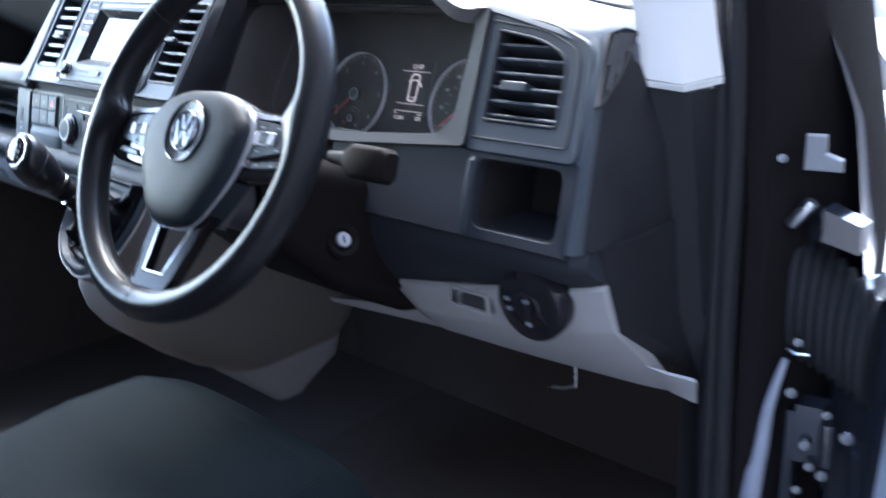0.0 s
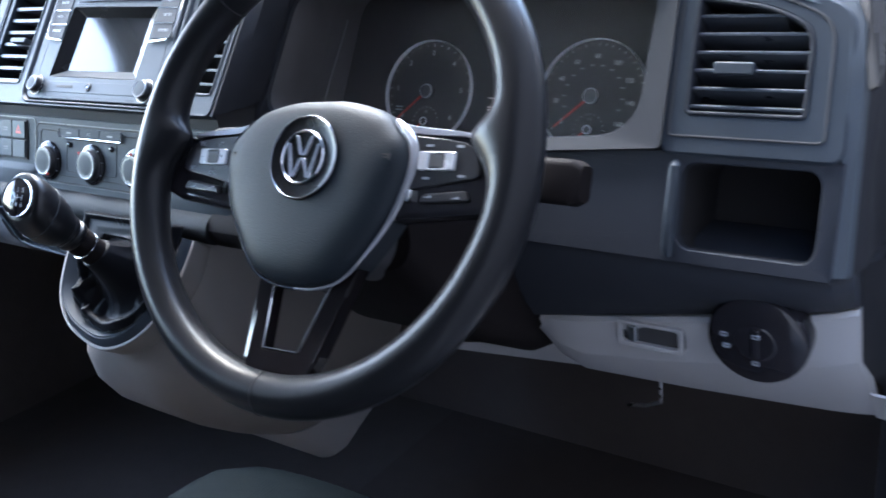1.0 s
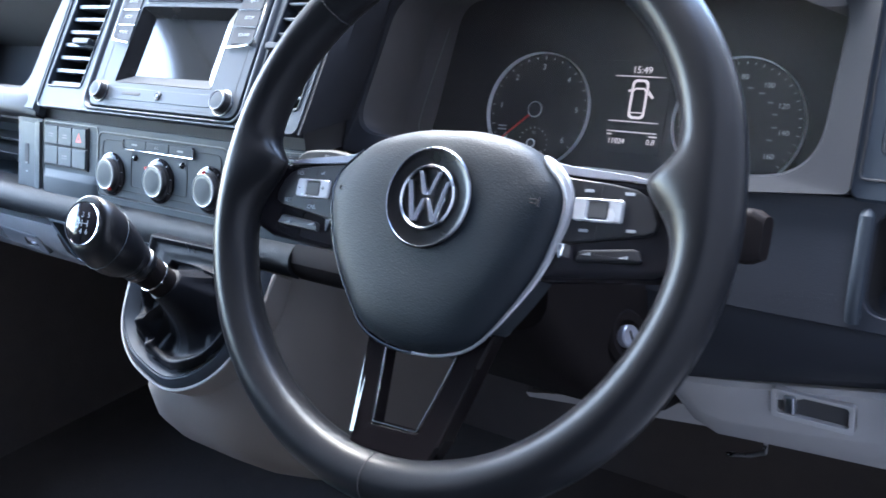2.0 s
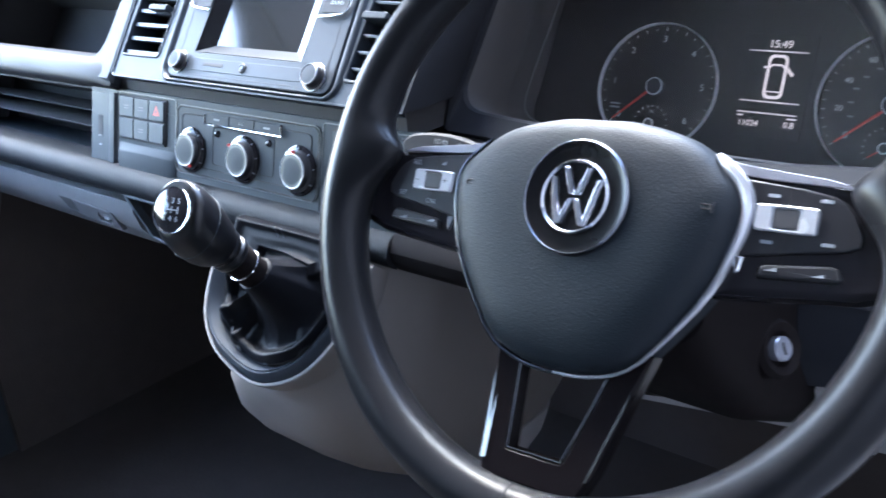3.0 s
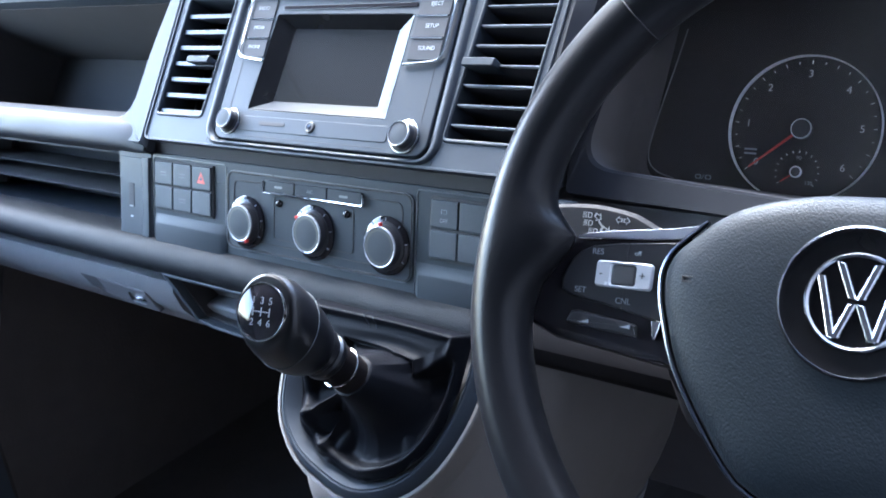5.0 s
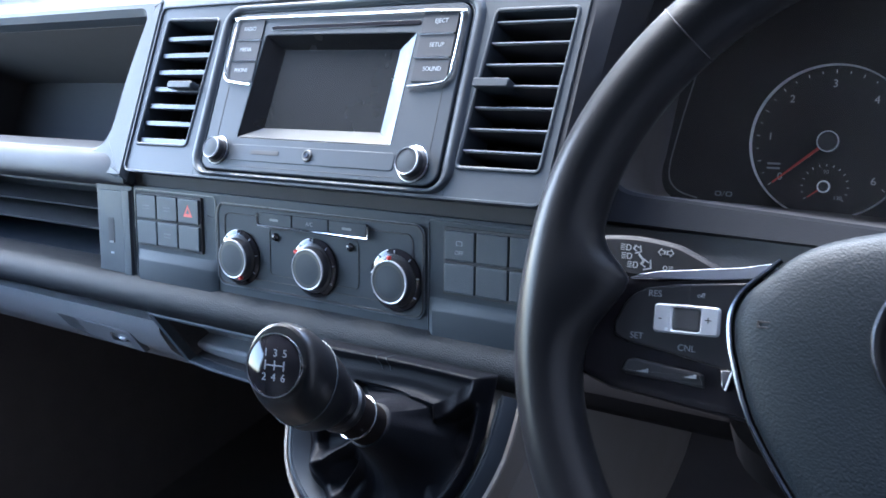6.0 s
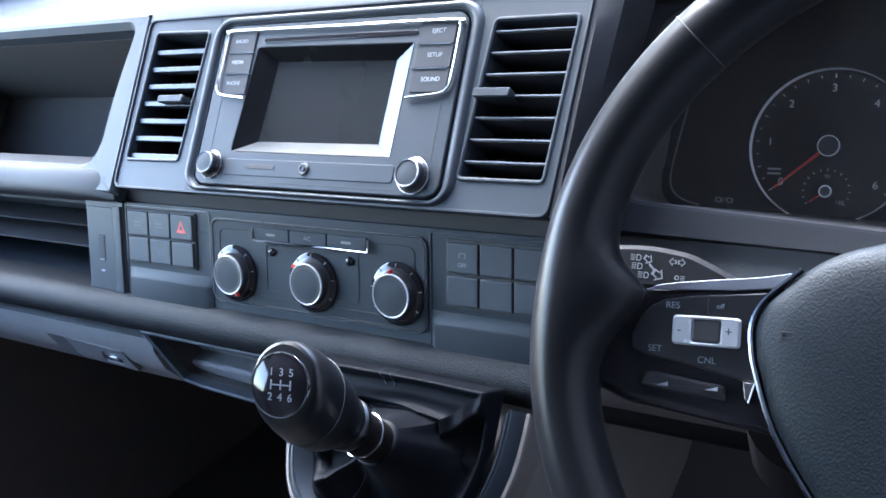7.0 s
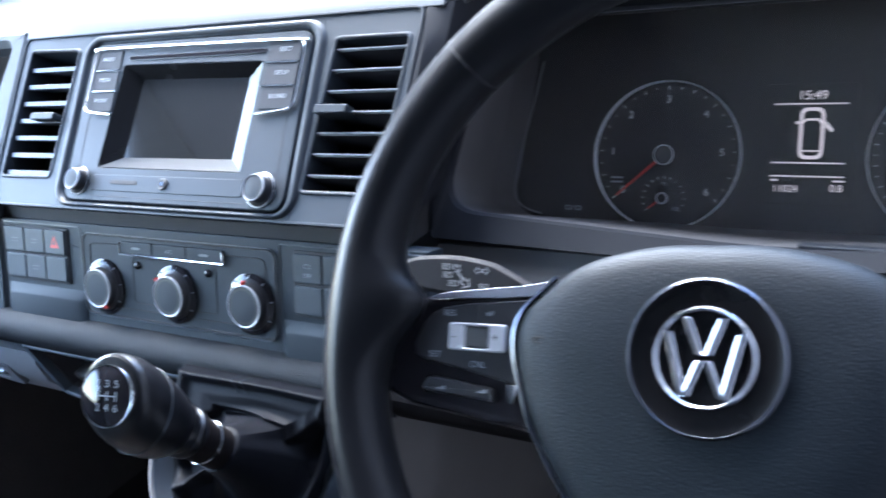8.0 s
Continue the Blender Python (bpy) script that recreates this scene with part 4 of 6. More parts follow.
jack = part("aux_socket", lathe([(0.0050, 0.0026), (0.0050, 0.0036), (0.0040, 0.0042), (0.0030, 0.0036)], 20), M_DARK, radio)
jack.location = (-0.034, 0.0210, -0.001)
part("socket_core", lathe([(0.0022, 0.0036), (0.0018, 0.0046), (0.0008, 0.0046)], 14), M_BEVEL, jack)
for y in (0.0085,):
    part("seam_line", plate(rr(-0.120, 0.055, y, y + 0.0006, 0.0002, 1), 0.0008, 0.0014, 0.0001), M_VOID, radio)
for x in (-0.1440, 0.0830):
    part("seam_line", plate(rr(x, x + 0.0006, 0.030, 0.079, 0.0002, 1), 0.0008, 0.0014, 0.0001), M_VOID, radio)


def knob(parent, x, y, r, h, z0=0.002, face=M_FACADE, top=0.76):
    """A turned knob: a skirt of radius r, narrowing to a face with a thin bright ring."""
    q = r * top
    k = part("knob", lathe([(r * 0.97, z0 - 0.001), (r, z0 + 0.0004), (r * 0.99, z0 + h * 0.16), (q * 1.10, z0 + h * 0.30), (q * 1.02, z0 + h * 0.86), (q * 0.99, z0 + h)], 40), M_KEY, parent)
    k.location = (x, y, 0)
    part("knob_ring", hoop([(q * 1.025, z0 + h * 0.86), (q * 1.03, z0 + h), (q * 0.995, z0 + h + 0.0005), (q * 0.955, z0 + h + 0.0003), (q * 0.94, z0 + h * 0.9)], 40), M_RING, k, "thin chrome ring")
    part("knob_cap", lathe([(q * 0.95, z0 + h * 0.85), (q * 0.95, z0 + h - 0.0002), (q * 0.5, z0 + h + 0.0003), (0.0005, z0 + h + 0.0004)], 32), face, k)
    return k


def base_ring(k, r, z0):
    part("base_ring", hoop([(r * 1.02, z0 - 0.001), (r * 1.05, z0 + 0.0006), (r * 0.99, z0 + 0.0010)], 40), M_SATIN, k)


base_ring(knob(radio, -0.1383, 0.0213, 0.0118, 0.0085, 0.002, M_FASCIA), 0.0118, 0.002)
base_ring(knob(radio, 0.0712, 0.0200, 0.0132, 0.0085, 0.002, M_FASCIA), 0.0132, 0.002)

# ---- heater control ----
heater = thing("heater_control", HEA, "dark heater control panel with three rotary knobs", "heater control")
part("panel", plate(rr(-0.1440, 0.0795, -0.0345, 0.0360, 0.008), -0.0005, 0.0008, 0.0006), M_FASCIA, heater)
part("outer_groove", tube([(x, y, 0.0008) for x, y in rr(-0.1435, 0.079, -0.0340, 0.0355, 0.008)], 0.0008, 6, None, True), M_VOID, heater)
# Paler bead, painted highlight of the heater panel's edge.
part("bead_glint", tube([(x, y, 0.0007) for x, y in rr(-0.1449, 0.0804, -0.0354, 0.0369, 0.009)], 0.0006, 6, None, True), M_SLAT, heater)
part("inner_groove", tube([(x, y, 0.0010) for x, y in rr(-0.1345, 0.0700, -0.0260, 0.0285, 0.006)], 0.0005, 6, None, True), M_VOID, heater)
part("centre_groove", tube([(x, y, 0.0010) for x, y in rr(-0.0800, 0.0170, -0.0200, 0.0190, 0.004)], 0.0004, 6, None, True), M_VOID, heater)
for j in range(3):
    x0 = -0.0915 + 0.0397 * j
    b = part("button", plate(rr(x0, x0 + 0.0389, 0.0222, 0.0325, 0.0012), 0.0, 0.0032, 0.0007), M_FASCIA, heater)
    if j == 1:
        lettering("A/C", 0.0046, x0 + 0.019, 0.0272, 0.0033, M_FAINT, b)
    else:
        part("mark", plate(rr(x0 + 0.014, x0 + 0.024, 0.0262, 0.0282, 0.0008), 0.003, 0.0034, 0.0001), M_FAINT, b)
part("chrome_underline", tube([(-0.0920, 0.0315, 0.0034), (-0.0920, 0.0222, 0.0034), (-0.0912, 0.0214, 0.0034), (0.0275, 0.0214, 0.0034), (0.0283, 0.0222, 0.0034), (0.0283, 0.0310, 0.0034)], 0.0009, 8), M_CHROME, heater)
for x in (-0.0730, 0.0090):
    part("sensor", lathe([(0.0035, 0.0005), (0.0035, 0.0018), (0.0022, 0.0035), (0.0006, 0.004)], 16), M_GLOSS, heater).location = (x, 0.0127, 0)
for k, (x, y) in enumerate(((-0.1163, -0.0092), (-0.0290, -0.0080), (0.0545, -0.0078))):
    d = part("dial", lathe([(0.0244, 0.0), (0.0244, 0.0022), (0.0232, 0.0032), (0.0178, 0.0040)], 48), M_GLOSS, heater)
    d.location = (x, y, 0)
    for a in range(-120, 121, 40):
        t = radians(90 + a)
        tick = part("tick", plate(rr(-0.0004, 0.0004, -0.0012, 0.0012, 0.0002, 1), 0.0030, 0.0040, 0.0001), M_DIM, d)
        tick.matrix_local = pose(0.0222 * math.cos(t), 0.0222 * math.sin(t), 0, 0, 0, a)
    kn = knob(d, 0, 0, 0.0205, 0.0078, 0.0030, M_FASCIA, 0.80)
    t = radians((300, 135, 92)[k])
    part("pointer", plate(rr(-0.0011, 0.0011, -0.0014, 0.0014, 0.0003), 0.008, 0.0112, 0.0003), M_RED, d).matrix_local = pose(0.0182 * math.cos(t), 0.0182 * math.sin(t), 0, 0, 0, math.degrees(t) - 90)


def switch_block(x0, y0, w, h, cols, label, special):
    sb = thing("switch_block", HEA, label, "switch panel", "dashboard switch panels")
    part("bezel", plate(rr(x0 - 0.0015, x0 + cols * w + 0.0015, y0 - 0.0015, y0 + 2 * h + 0.0025, 0.002), -0.0005, 0.0012, 0.0005), M_VOID, sb)
    for r in range(2):
        for c in range(cols):
            xa, ya = x0 + c * w, y0 + r * (h + 0.001)
            b = part("button", plate(rr(xa + 0.0006, xa + w - 0.0006, ya + 0.0006, ya + h - 0.0006, 0.0014), 0.0, 0.0032, 0.0009), M_DASH, sb)
            xm, ym = xa + w / 2, ya + h / 2
            what = special.get((r, c))
            if what == "hazard":
                tri_ = [(xm - 0.0062, ym - 0.005), (xm + 0.0062, ym - 0.005), (xm, ym + 0.0062)]
                part("hazard_triangle", ring(tri_, [(xm + (x - xm) * 0.42, ym + (y - ym) * 0.42) for x, y in tri_], 0.0028, 0.0033, 0.0001), M_RED, b, smooth=False)
            elif what == "OFF":
                lettering("OFF", 0.0044, xm, ym - 0.005, 0.0031, M_DIM, b)
                part("skid_mark", ring(rr(xm - 0.003, xm + 0.003, ym, ym + 0.004, 0.001), rr(xm - 0.002, xm + 0.002, ym + 0.001, ym + 0.003, 0.0006), 0.0028, 0.0032, 0.0001), M_DIM, b)
            elif what == "bars":
                for dy in (-0.0025, 0.0005):
                    part("mark", plate(rr(xm - 0.005, xm + 0.005, ym + dy, ym + dy + 0.0012, 0.0005), 0.0028, 0.0032, 0.0001), M_FAINT, b)
    return sb


switch_block(-0.2545, -0.0108, 0.0295, 0.0235, 3, "six dark push buttons with a red hazard triangle", {(1, 2): "hazard", (1, 0): "bars", (1, 1): "bars", (0, 1): "bars"})
switch_block(0.0990, -0.0110, 0.0275, 0.0230, 4, "dark push buttons and blanks beside the wheel", {(1, 0): "OFF"})

usb = thing("usb_panel", HEA, "narrow grey panel with a usb socket", "socket panel")
part("plate", plate(rr(-0.3170, -0.2785, -0.0430, 0.0370, 0.002), -0.0005, 0.0010, 0.0006), M_FACADE, usb)
part("side_bevel", loft([[(-0.2780, y, -0.0004), (-0.2775, y, 0.0020), (-0.2745, y, 0.0032), (-0.2665, y, 0.0024), (-0.2645, y, -0.0004)] for y in (-0.0435, 0.0385)]), M_FACADE, usb)
part("slot", plate(rr(-0.3015, -0.2925, -0.0150, 0.0100, 0.001), 0.0008, 0.0014, 0.0002), M_VOID, usb)
part("tongue", plate(rr(-0.3005, -0.2935, -0.0148, -0.0128, 0.0005), 0.0012, 0.0018, 0.0002), M_LOWGREY, usb)
part("mark", plate(rr(-0.2995, -0.2945, -0.0255, -0.0235, 0.0005), 0.0009, 0.0013, 0.0001), M_DIM, usb)

LOWF = plane_frame(0.775, 1.14, -12)
socket = thing("power_socket", LOWF, "grey recessed panel with a power socket", "socket")
# Flat near-black plate, painted shade of the pocket's left wall.
part("recess", plate([(-0.4125, -0.0136), (-0.385, -0.018), (-0.3945, 0.002), (-0.4296, 0.005)], -0.002, 0.0010, 0.0004), M_VOID, socket)
part("surround", ring(rpoly([(-0.3020, 0.000), (-0.3920, 0.003), (-0.3825, -0.019), (-0.2880, -0.024)], 0.002), rr(-0.3370, -0.3080, -0.018, -0.006, 0.004), -0.004, 0.0018, 0.0008), M_SOCKET, socket)
part("core", plate(rr(-0.340, -0.305, -0.020, -0.004, 0.004), -0.006, -0.003, 0.0003), M_VOID, socket)
part("contact", plate(rr(-0.3280, -0.3160, -0.0145, -0.0115, 0.001), -0.003, 0.0016, 0.0004), M_SATIN, socket)
tray = thing("storage_tray", plane_frame(0.772, 1.14, -8), "open dark storage tray under the padded rail", "tray")
TRAY_OUT = [(-0.2136, -0.0165), (-0.190, -0.0205), (0.02, -0.030), (0.02, 0.036), (-0.2470, 0.036)]
TRAY_IN = [(-0.2100, -0.0130), (-0.188, -0.0165), (0.016, -0.0260), (0.016, 0.032), (-0.2380, 0.032)]
part("rim", ring(TRAY_OUT, TRAY_IN, -0.006, 0.003, 0.001), M_DASH, tray, smooth=False)
part("liner", ring(TRAY_OUT, TRAY_IN, -0.08, -0.0065, 0.001), M_SHELF, tray, smooth=False)
part("step", plate([(-0.209, -0.0145), (-0.188, -0.0175), (0.012, -0.027), (0.012, -0.004), (-0.214, -0.0045)], -0.08, -0.014, 0.003), M_LOWGREY, tray, "pale step inside the tray", smooth=False)
part("back", plate(rr(-0.245, 0.02, -0.034, 0.036, 0.003), -0.085, -0.08), M_VOID, tray)

# ---- instrument cluster ----
cluster = thing("instrument_cluster", GAU, "black instrument cluster with two ringed dials and a display", "instrument cluster")
part("face", plate(rr(0.16, 0.625, -0.085, 0.115, 0.02), -0.012, -0.002, 0.001), M_DIAL, cluster)


def dial(x, y, r, numbers, a0, a1, ticks, needle, small, reach=0.75):
    d = part("dial", lathe([(r * 0.97, -0.003), (r * 0.97, -0.001), (0.0004, -0.0009)], 64), M_DIAL, cluster)
    d.location = (x, y, 0)
    part("dial_ring", hoop([(r * 0.988, -0.002), (r * 1.003, -0.002), (r * 1.004, 0.002), (r * 0.997, 0.0042), (r * 0.988, 0.002)], 96), M_DIALRING, d, "slim chrome dial ring")
    for k in range(ticks + 1):
        t = radians(a0 + (a1 - a0) * k / ticks)
        big = 0.0028 if k % 2 == 0 else 0.0018
        tk = part("tick", plate(rr(-0.0002, 0.0002, -big / 2, big / 2, 0.0001, 1), -0.001, -0.0004, 0.0001), M_MARK, d)
        tk.matrix_local = pose(r * 0.91 * math.cos(t), r * 0.91 * math.sin(t), 0, 0, 0, math.degrees(t) - 90)
    for k, w in enumerate(numbers):
        t = radians(a0 + (a1 - a0) * k / (len(numbers) - 1))
        lettering(w, 0.0082 if len(w) < 2 else 0.0066, r * reach * math.cos(t), r * reach * math.sin(t), -0.0006, M_NUM, d, "numeral")
    t = radians(needle)
    nd = part("needle", loft([[(0.006, -0.0011, 0.0030), (0.006, 0.0011, 0.0030), (r * 0.86, 0.0005, 0.0020), (r * 0.86, -0.0005, 0.0020)], [(0.006, -0.0011, 0.0042), (0.006, 0.0011, 0.0042), (r * 0.86, 0.0005, 0.003), (r * 0.86, -0.0005, 0.003)]]), M_RED, d)
    nd.matrix_local = pose(0, 0, 0, 0, 0, needle)
    hub = part("hub", lathe([(0.0078, -0.001), (0.0078, 0.005), (0.0070, 0.0058), (0.0062, 0.0052), (0.0005, 0.005)], 32), M_DARK, d)
    part("hub_ring", hoop([(0.0079, 0.004), (0.0080, 0.0055), (0.0076, 0.0061), (0.0072, 0.0056)], 32), M_DIALRING, hub)
    if small:
        g = part("small_gauge", lathe([(0.0045, -0.001), (0.0045, 0.003), (0.0005, 0.0032)], 20), M_DARK, d)
        g.location = (0, -0.034, 0)
        part("small_hub_ring", hoop([(0.0046, 0.002), (0.0048, 0.0032), (0.0040, 0.0038), (0.0036, 0.0032)], 20), M_DIALRING, g)
        for k in range(15):
            u = radians(215 - 250 * k / 14)
            part("tick", plate(rr(-0.0002, 0.0002, -0.0009, 0.0009, 0.0001, 1), -0.001, -0.0004, 0.0001), M_MARK, g).matrix_local = pose(0.0165 * math.cos(u), 0.0165 * math.sin(u), 0, 0, 0, math.degrees(u) - 90)
        part("small_needle", loft([[(0.004, -0.0006, 0.002), (0.004, 0.0006, 0.002), (0.014, 0.0003, 0.002), (0.014, -0.0003, 0.002)], [(0.004, -0.0006, 0.003), (0.004, 0.0006, 0.003), (0.014, 0.0003, 0.0026), (0.014, -0.0003, 0.0026)]]), M_RED, g).matrix_local = pose(0, 0, 0, 0, 0, 218)
        lettering(small, 0.0044, 0, 0.0112, -0.0005, M_FAINT, g, "numeral")
    return d


tach = dial(0.3140, -0.0016, 0.0584, ("0", "1", "2", "3", "4", "5", "6"), 220, -40, 24, 221, "90")
for k in range(2):
    part("unit_mark", plate(rr(-0.044, -0.034, -0.019 - 0.0035 * k, -0.0175 - 0.0035 * k, 0.0004), -0.001, -0.0005, 0.0001), M_DIM, tach)
lettering("130", 0.0042, 0.010, -0.042, -0.0005, M_DIM, tach, "numeral")
speedo = dial(0.518, 0.0, 0.0590, ("0", "20", "40", "60", "80", "100", "120", "140", "160"), 220, -40, 32, 221, "1/2", 0.70)
for k in range(1, 13):
    t = radians(220 - 260 * (k * 20 / 1.609) / 160)
    part("second_scale", plate(rr(-0.0024, 0.0024, -0.0007, 0.0007, 0.0004), -0.001, -0.0005, 0.0001), M_FAINT, speedo).matrix_local = pose(0.0325 * math.cos(t), 0.0325 * math.sin(t), 0)
disp = part("display", plate(rr(0.388, 0.451, -0.036, 0.052, 0.002), -0.003, -0.0008, 0.0003), M_DIAL, cluster, "small lit display")
lettering("15:49", 0.0092, 0.4205, 0.0432, -0.0006, M_LCD, disp, "clock")
for y in (0.0368, -0.0062, -0.0160):
    part("rule", plate(rr(0.3940, 0.4450, y, y + 0.0009, 0.0002, 1), -0.001, -0.0005, 0.0001), M_LCD, disp)
lettering("11024", 0.0072, 0.4050, -0.0250, -0.0006, M_LCD, disp, "odometer")
lettering("0.8", 0.0072, 0.4400, -0.0240, -0.0006, M_LCD, disp, "trip")
for x, w in ((0.397, 0.0025), (0.4415, 0.0040)):
    part("unit_mark", plate(rr(x - w, x + w, -0.0192, -0.0180, 0.0003), -0.001, -0.0005, 0.0001), M_LCD, disp)
part("van_outline", ring(rr(0.4125, 0.4295, -0.0030, 0.0345, 0.0050), rr(0.4148, 0.4272, -0.0005, 0.0322, 0.0036), -0.001, -0.0004, 0.0001), M_LCD, disp, "outline of a van with one door open")
part("van_screen_line", tube([(0.4135, 0.0225, -0.0006), (0.4170, 0.0258, -0.0006), (0.4250, 0.0258, -0.0006), (0.4285, 0.0225, -0.0006)], 0.0008, 6), M_LCD, disp)
part("van_rear_line", tube([(0.4150, 0.0030, -0.0006), (0.4270, 0.0030, -0.0006)], 0.0005, 6), M_LCD, disp)
part("open_door_mark", plate([(0.4300, 0.0250), (0.4360, 0.0185), (0.4345, 0.0165), (0.4300, 0.0205)][::-1], -0.001, -0.0004, 0.0001), M_LCD, disp, smooth=False)
part("mirror_mark", plate(rr(0.4095, 0.4122, 0.0225, 0.0245, 0.0005), -0.001, -0.0004, 0.0001), M_LCD, disp)
part("lamp_symbol", tube([(0.2368, -0.0480, -0.0012), (0.2388, -0.0440, -0.0012)], 0.0003, 6), M_DIM, cluster)
for x in (0.2335, 0.2422):
    part("lamp_symbol", ring(rr(x - 0.0026, x + 0.0026, -0.0480, -0.0440, 0.0016), rr(x - 0.0018, x + 0.0018, -0.0472, -0.0448, 0.001), -0.002, -0.0012, 0.0001), M_DIM, cluster)
part("cover_edge", tube(smooth_path([(0.2330, 0.065, 0.06), (0.2275, 0.038, 0.06), (0.2212, 0.0100, 0.06), (0.2162, -0.0160, 0.06), (0.2142, -0.0302, 0.06), (0.2150, -0.0390, 0.06), (0.2188, -0.0450, 0.06), (0.2260, -0.0495, 0.06), (0.2380, -0.0525, 0.06)]), 0.00055, 6), M_LOWGREY, cluster, "pale moulded edge of the cover")

# The pane's pale veil is painted haze over the dials.
glass_pane = part("cover_glass", loft([at(rr(0.192, 0.632, -0.066, 0.130, 0.012), 0.058)], None, False, True), M_LENS, cluster, "clear instrument cover with a painted veil of haze")
glass_pane.visible_shadow = False

# ---- steering column ----
column = thing("steering_column", pose(0, 0, 0), "black plastic steering column shroud with an ignition lock", "steering column")


def shroud(y, z, w, h, up):
    return [(0.450 + a, y, z + b) for a, b in rr(-w - 0.065, w, -h, up, 0.03, 5)]


part("shroud", loft([shroud(0.700, 1.275, 0.052, 0.060, 0.025), shroud(0.73, 1.268, 0.058, 0.095, 0.025), shroud(0.80, 1.245, 0.060, 0.136, 0.022), shroud(0.90, 1.205, 0.062, 0.153, 0.022), shroud(1.05, 1.15, 0.062, 0.135, 0.02)]), M_COLUMN, column)
lock = part("ignition_lock", lathe([(0.021, -0.02), (0.021, 0.004), (0.018, 0.008), (0.0125, 0.006), (0.0100, 0.002)], 32), M_COLUMN, column)
lock.matrix_local = pose(0.511, 0.793, 1.179, 68, 0, 74)
part("lock_barrel", lathe([(0.0086, 0.0), (0.0086, 0.0080), (0.0076, 0.0092), (0.0005, 0.0088)], 28), M_STRIP, lock, "bright lock barrel")
part("key_slot", plate(rr(-0.0012, 0.0012, -0.0044, 0.0044, 0.0008), 0.0080, 0.0094, 0.0002), M_VOID, lock)


def stalk(name, m, length, label, mat):
    s = thing(name, m, label, "stalk", "column stalks")
    secs = []
    for t, w, h in ((0.0, 0.006, 0.005), (0.25, 0.008, 0.006), (0.42, 0.0105, 0.007), (0.58, 0.014, 0.0075), (0.75, 0.0165, 0.008), (0.95, 0.0165, 0.007), (1.0, 0.011, 0.004)):
        secs.append([(t * length, a, b) for a, b in rr(-w, w, -h, h, min(w, h) * 0.9, 4)])
    part("lever", loft(secs), mat, s)
    return s


# left stalk: flat leaf with printed lamp symbols, facing the driver
ST_L = Matrix.Translation((0.381, 0.752, 1.304)) @ plane_frame(0, 0, 26) @ pose(0, 0, 0, 0, 0, 180)
sl = thing("indicator_stalk", ST_L, "dark indicator stalk with white lamp symbols", "stalk", "column stalks")
leaf = [(v.x, v.y) for v in smooth_path([(0.000, 0.0105, 0), (0.050, 0.0102, 0), (0.061, 0.0075, 0), (0.071, 0.0030, 0), (0.083, -0.0020, 0), (0.094, -0.0056, 0), (0.117, -0.0078, 0), (0.140, -0.0062, 0), (0.152, -0.0030, 0), (0.1585, 0.0035, 0), (0.1560, 0.0100, 0), (0.148, 0.0140, 0), (0.125, 0.0165, 0), (0.095, 0.0165, 0), (0.070, 0.0165, 0), (0.050, 0.0170, 0), (0.000, 0.0170, 0)], 4, True)]
part("lever", loft([at(grow(leaf, d), z) for d, z in ((-0.004, -0.0070), (-0.0010, -0.0050), (0.0, -0.0034), (-0.0003, -0.0022), (-0.0012, -0.0010), (-0.0026, 0.0))]), M_LEAF, sl)
for u, v in ((0.1213, -0.0006), (0.1202, 0.0043), (0.1159, 0.0091)):
    lamp = rpoly([(u + 0.0013, v + 0.0018), (u - 0.0017, v + 0.0018), (u - 0.0017, v - 0.0018), (u + 0.0013, v - 0.0018)], (0.0002, 0.0016, 0.0016, 0.0002), 4)
    part("lamp_symbol", ring(lamp, grow(lamp, -0.0005), -0.0004, 0.0003, 0.0001), M_FAINT, sl)
    for j in range(4):
        part("beam_mark", plate(rr(u + 0.0020, u + 0.0048, v - 0.0015 + 0.0010 * j - 0.0002, v - 0.0015 + 0.0010 * j + 0.0002, 0.0001, 1), -0.0004, 0.0003, 0.0001), M_FAINT, sl)


def arrow(u, v, turn, size):
    """An outlined arrow that starts at u, v."""
    m = pose(u, v, 0, 0, 0, turn) @ Matrix.Diagonal((size, size, 1, 1))
    c = Vector((0.55, 0.0, 0))
    pts = [Vector(p) for p in ((0, -0.26, 0), (0.5, -0.26, 0), (0.5, -0.55, 0), (1.0, 0, 0), (0.5, 0.55, 0), (0.5, 0.26, 0), (0, 0.26, 0))]
    part("arrow", ring([(m @ p)[:2] for p in pts], [(m @ (c + (p - c) * 0.66))[:2] for p in pts], -0.0004, 0.0003, 0.0001), M_FAINT, sl, smooth=False)


arrow(0.1178, -0.0014, 150, 0.0056)
arrow(0.1120, 0.0064, 148, 0.0074)
arrow(0.0980, 0.0001, 180, 0.0045)
arrow(0.0987, 0.0001, 0, 0.0045)
part("filled_mark", plate([(0.1148, 0.0020), (0.1138, 0.0024), (0.1108, 0.0056), (0.1118, 0.0060), (0.1146, 0.0034)][::-1], -0.0004, 0.0003, 0.0001), M_FAINT, sl, smooth=False)
part("lamp_symbol", ring(rr(0.0965, 0.0990, 0.0076, 0.0102, 0.0010), rr(0.0970, 0.0985, 0.0081, 0.0097, 0.0006), -0.0004, 0.0003, 0.0001), M_FAINT, sl)
for j in (-1, 0, 1):
    part("beam_mark", plate(rr(0.0932, 0.0958, 0.0089 + 0.0010 * j - 0.0002, 0.0089 + 0.0010 * j + 0.0002, 0.0001, 1), -0.0004, 0.0003, 0.0001), M_FAINT, sl)
ST_R = Matrix.Translation((0.526, 0.775, 1.281)) @ plane_frame(0, 0, 20) @ pose(0, 0, 0, 0, 0, 0)
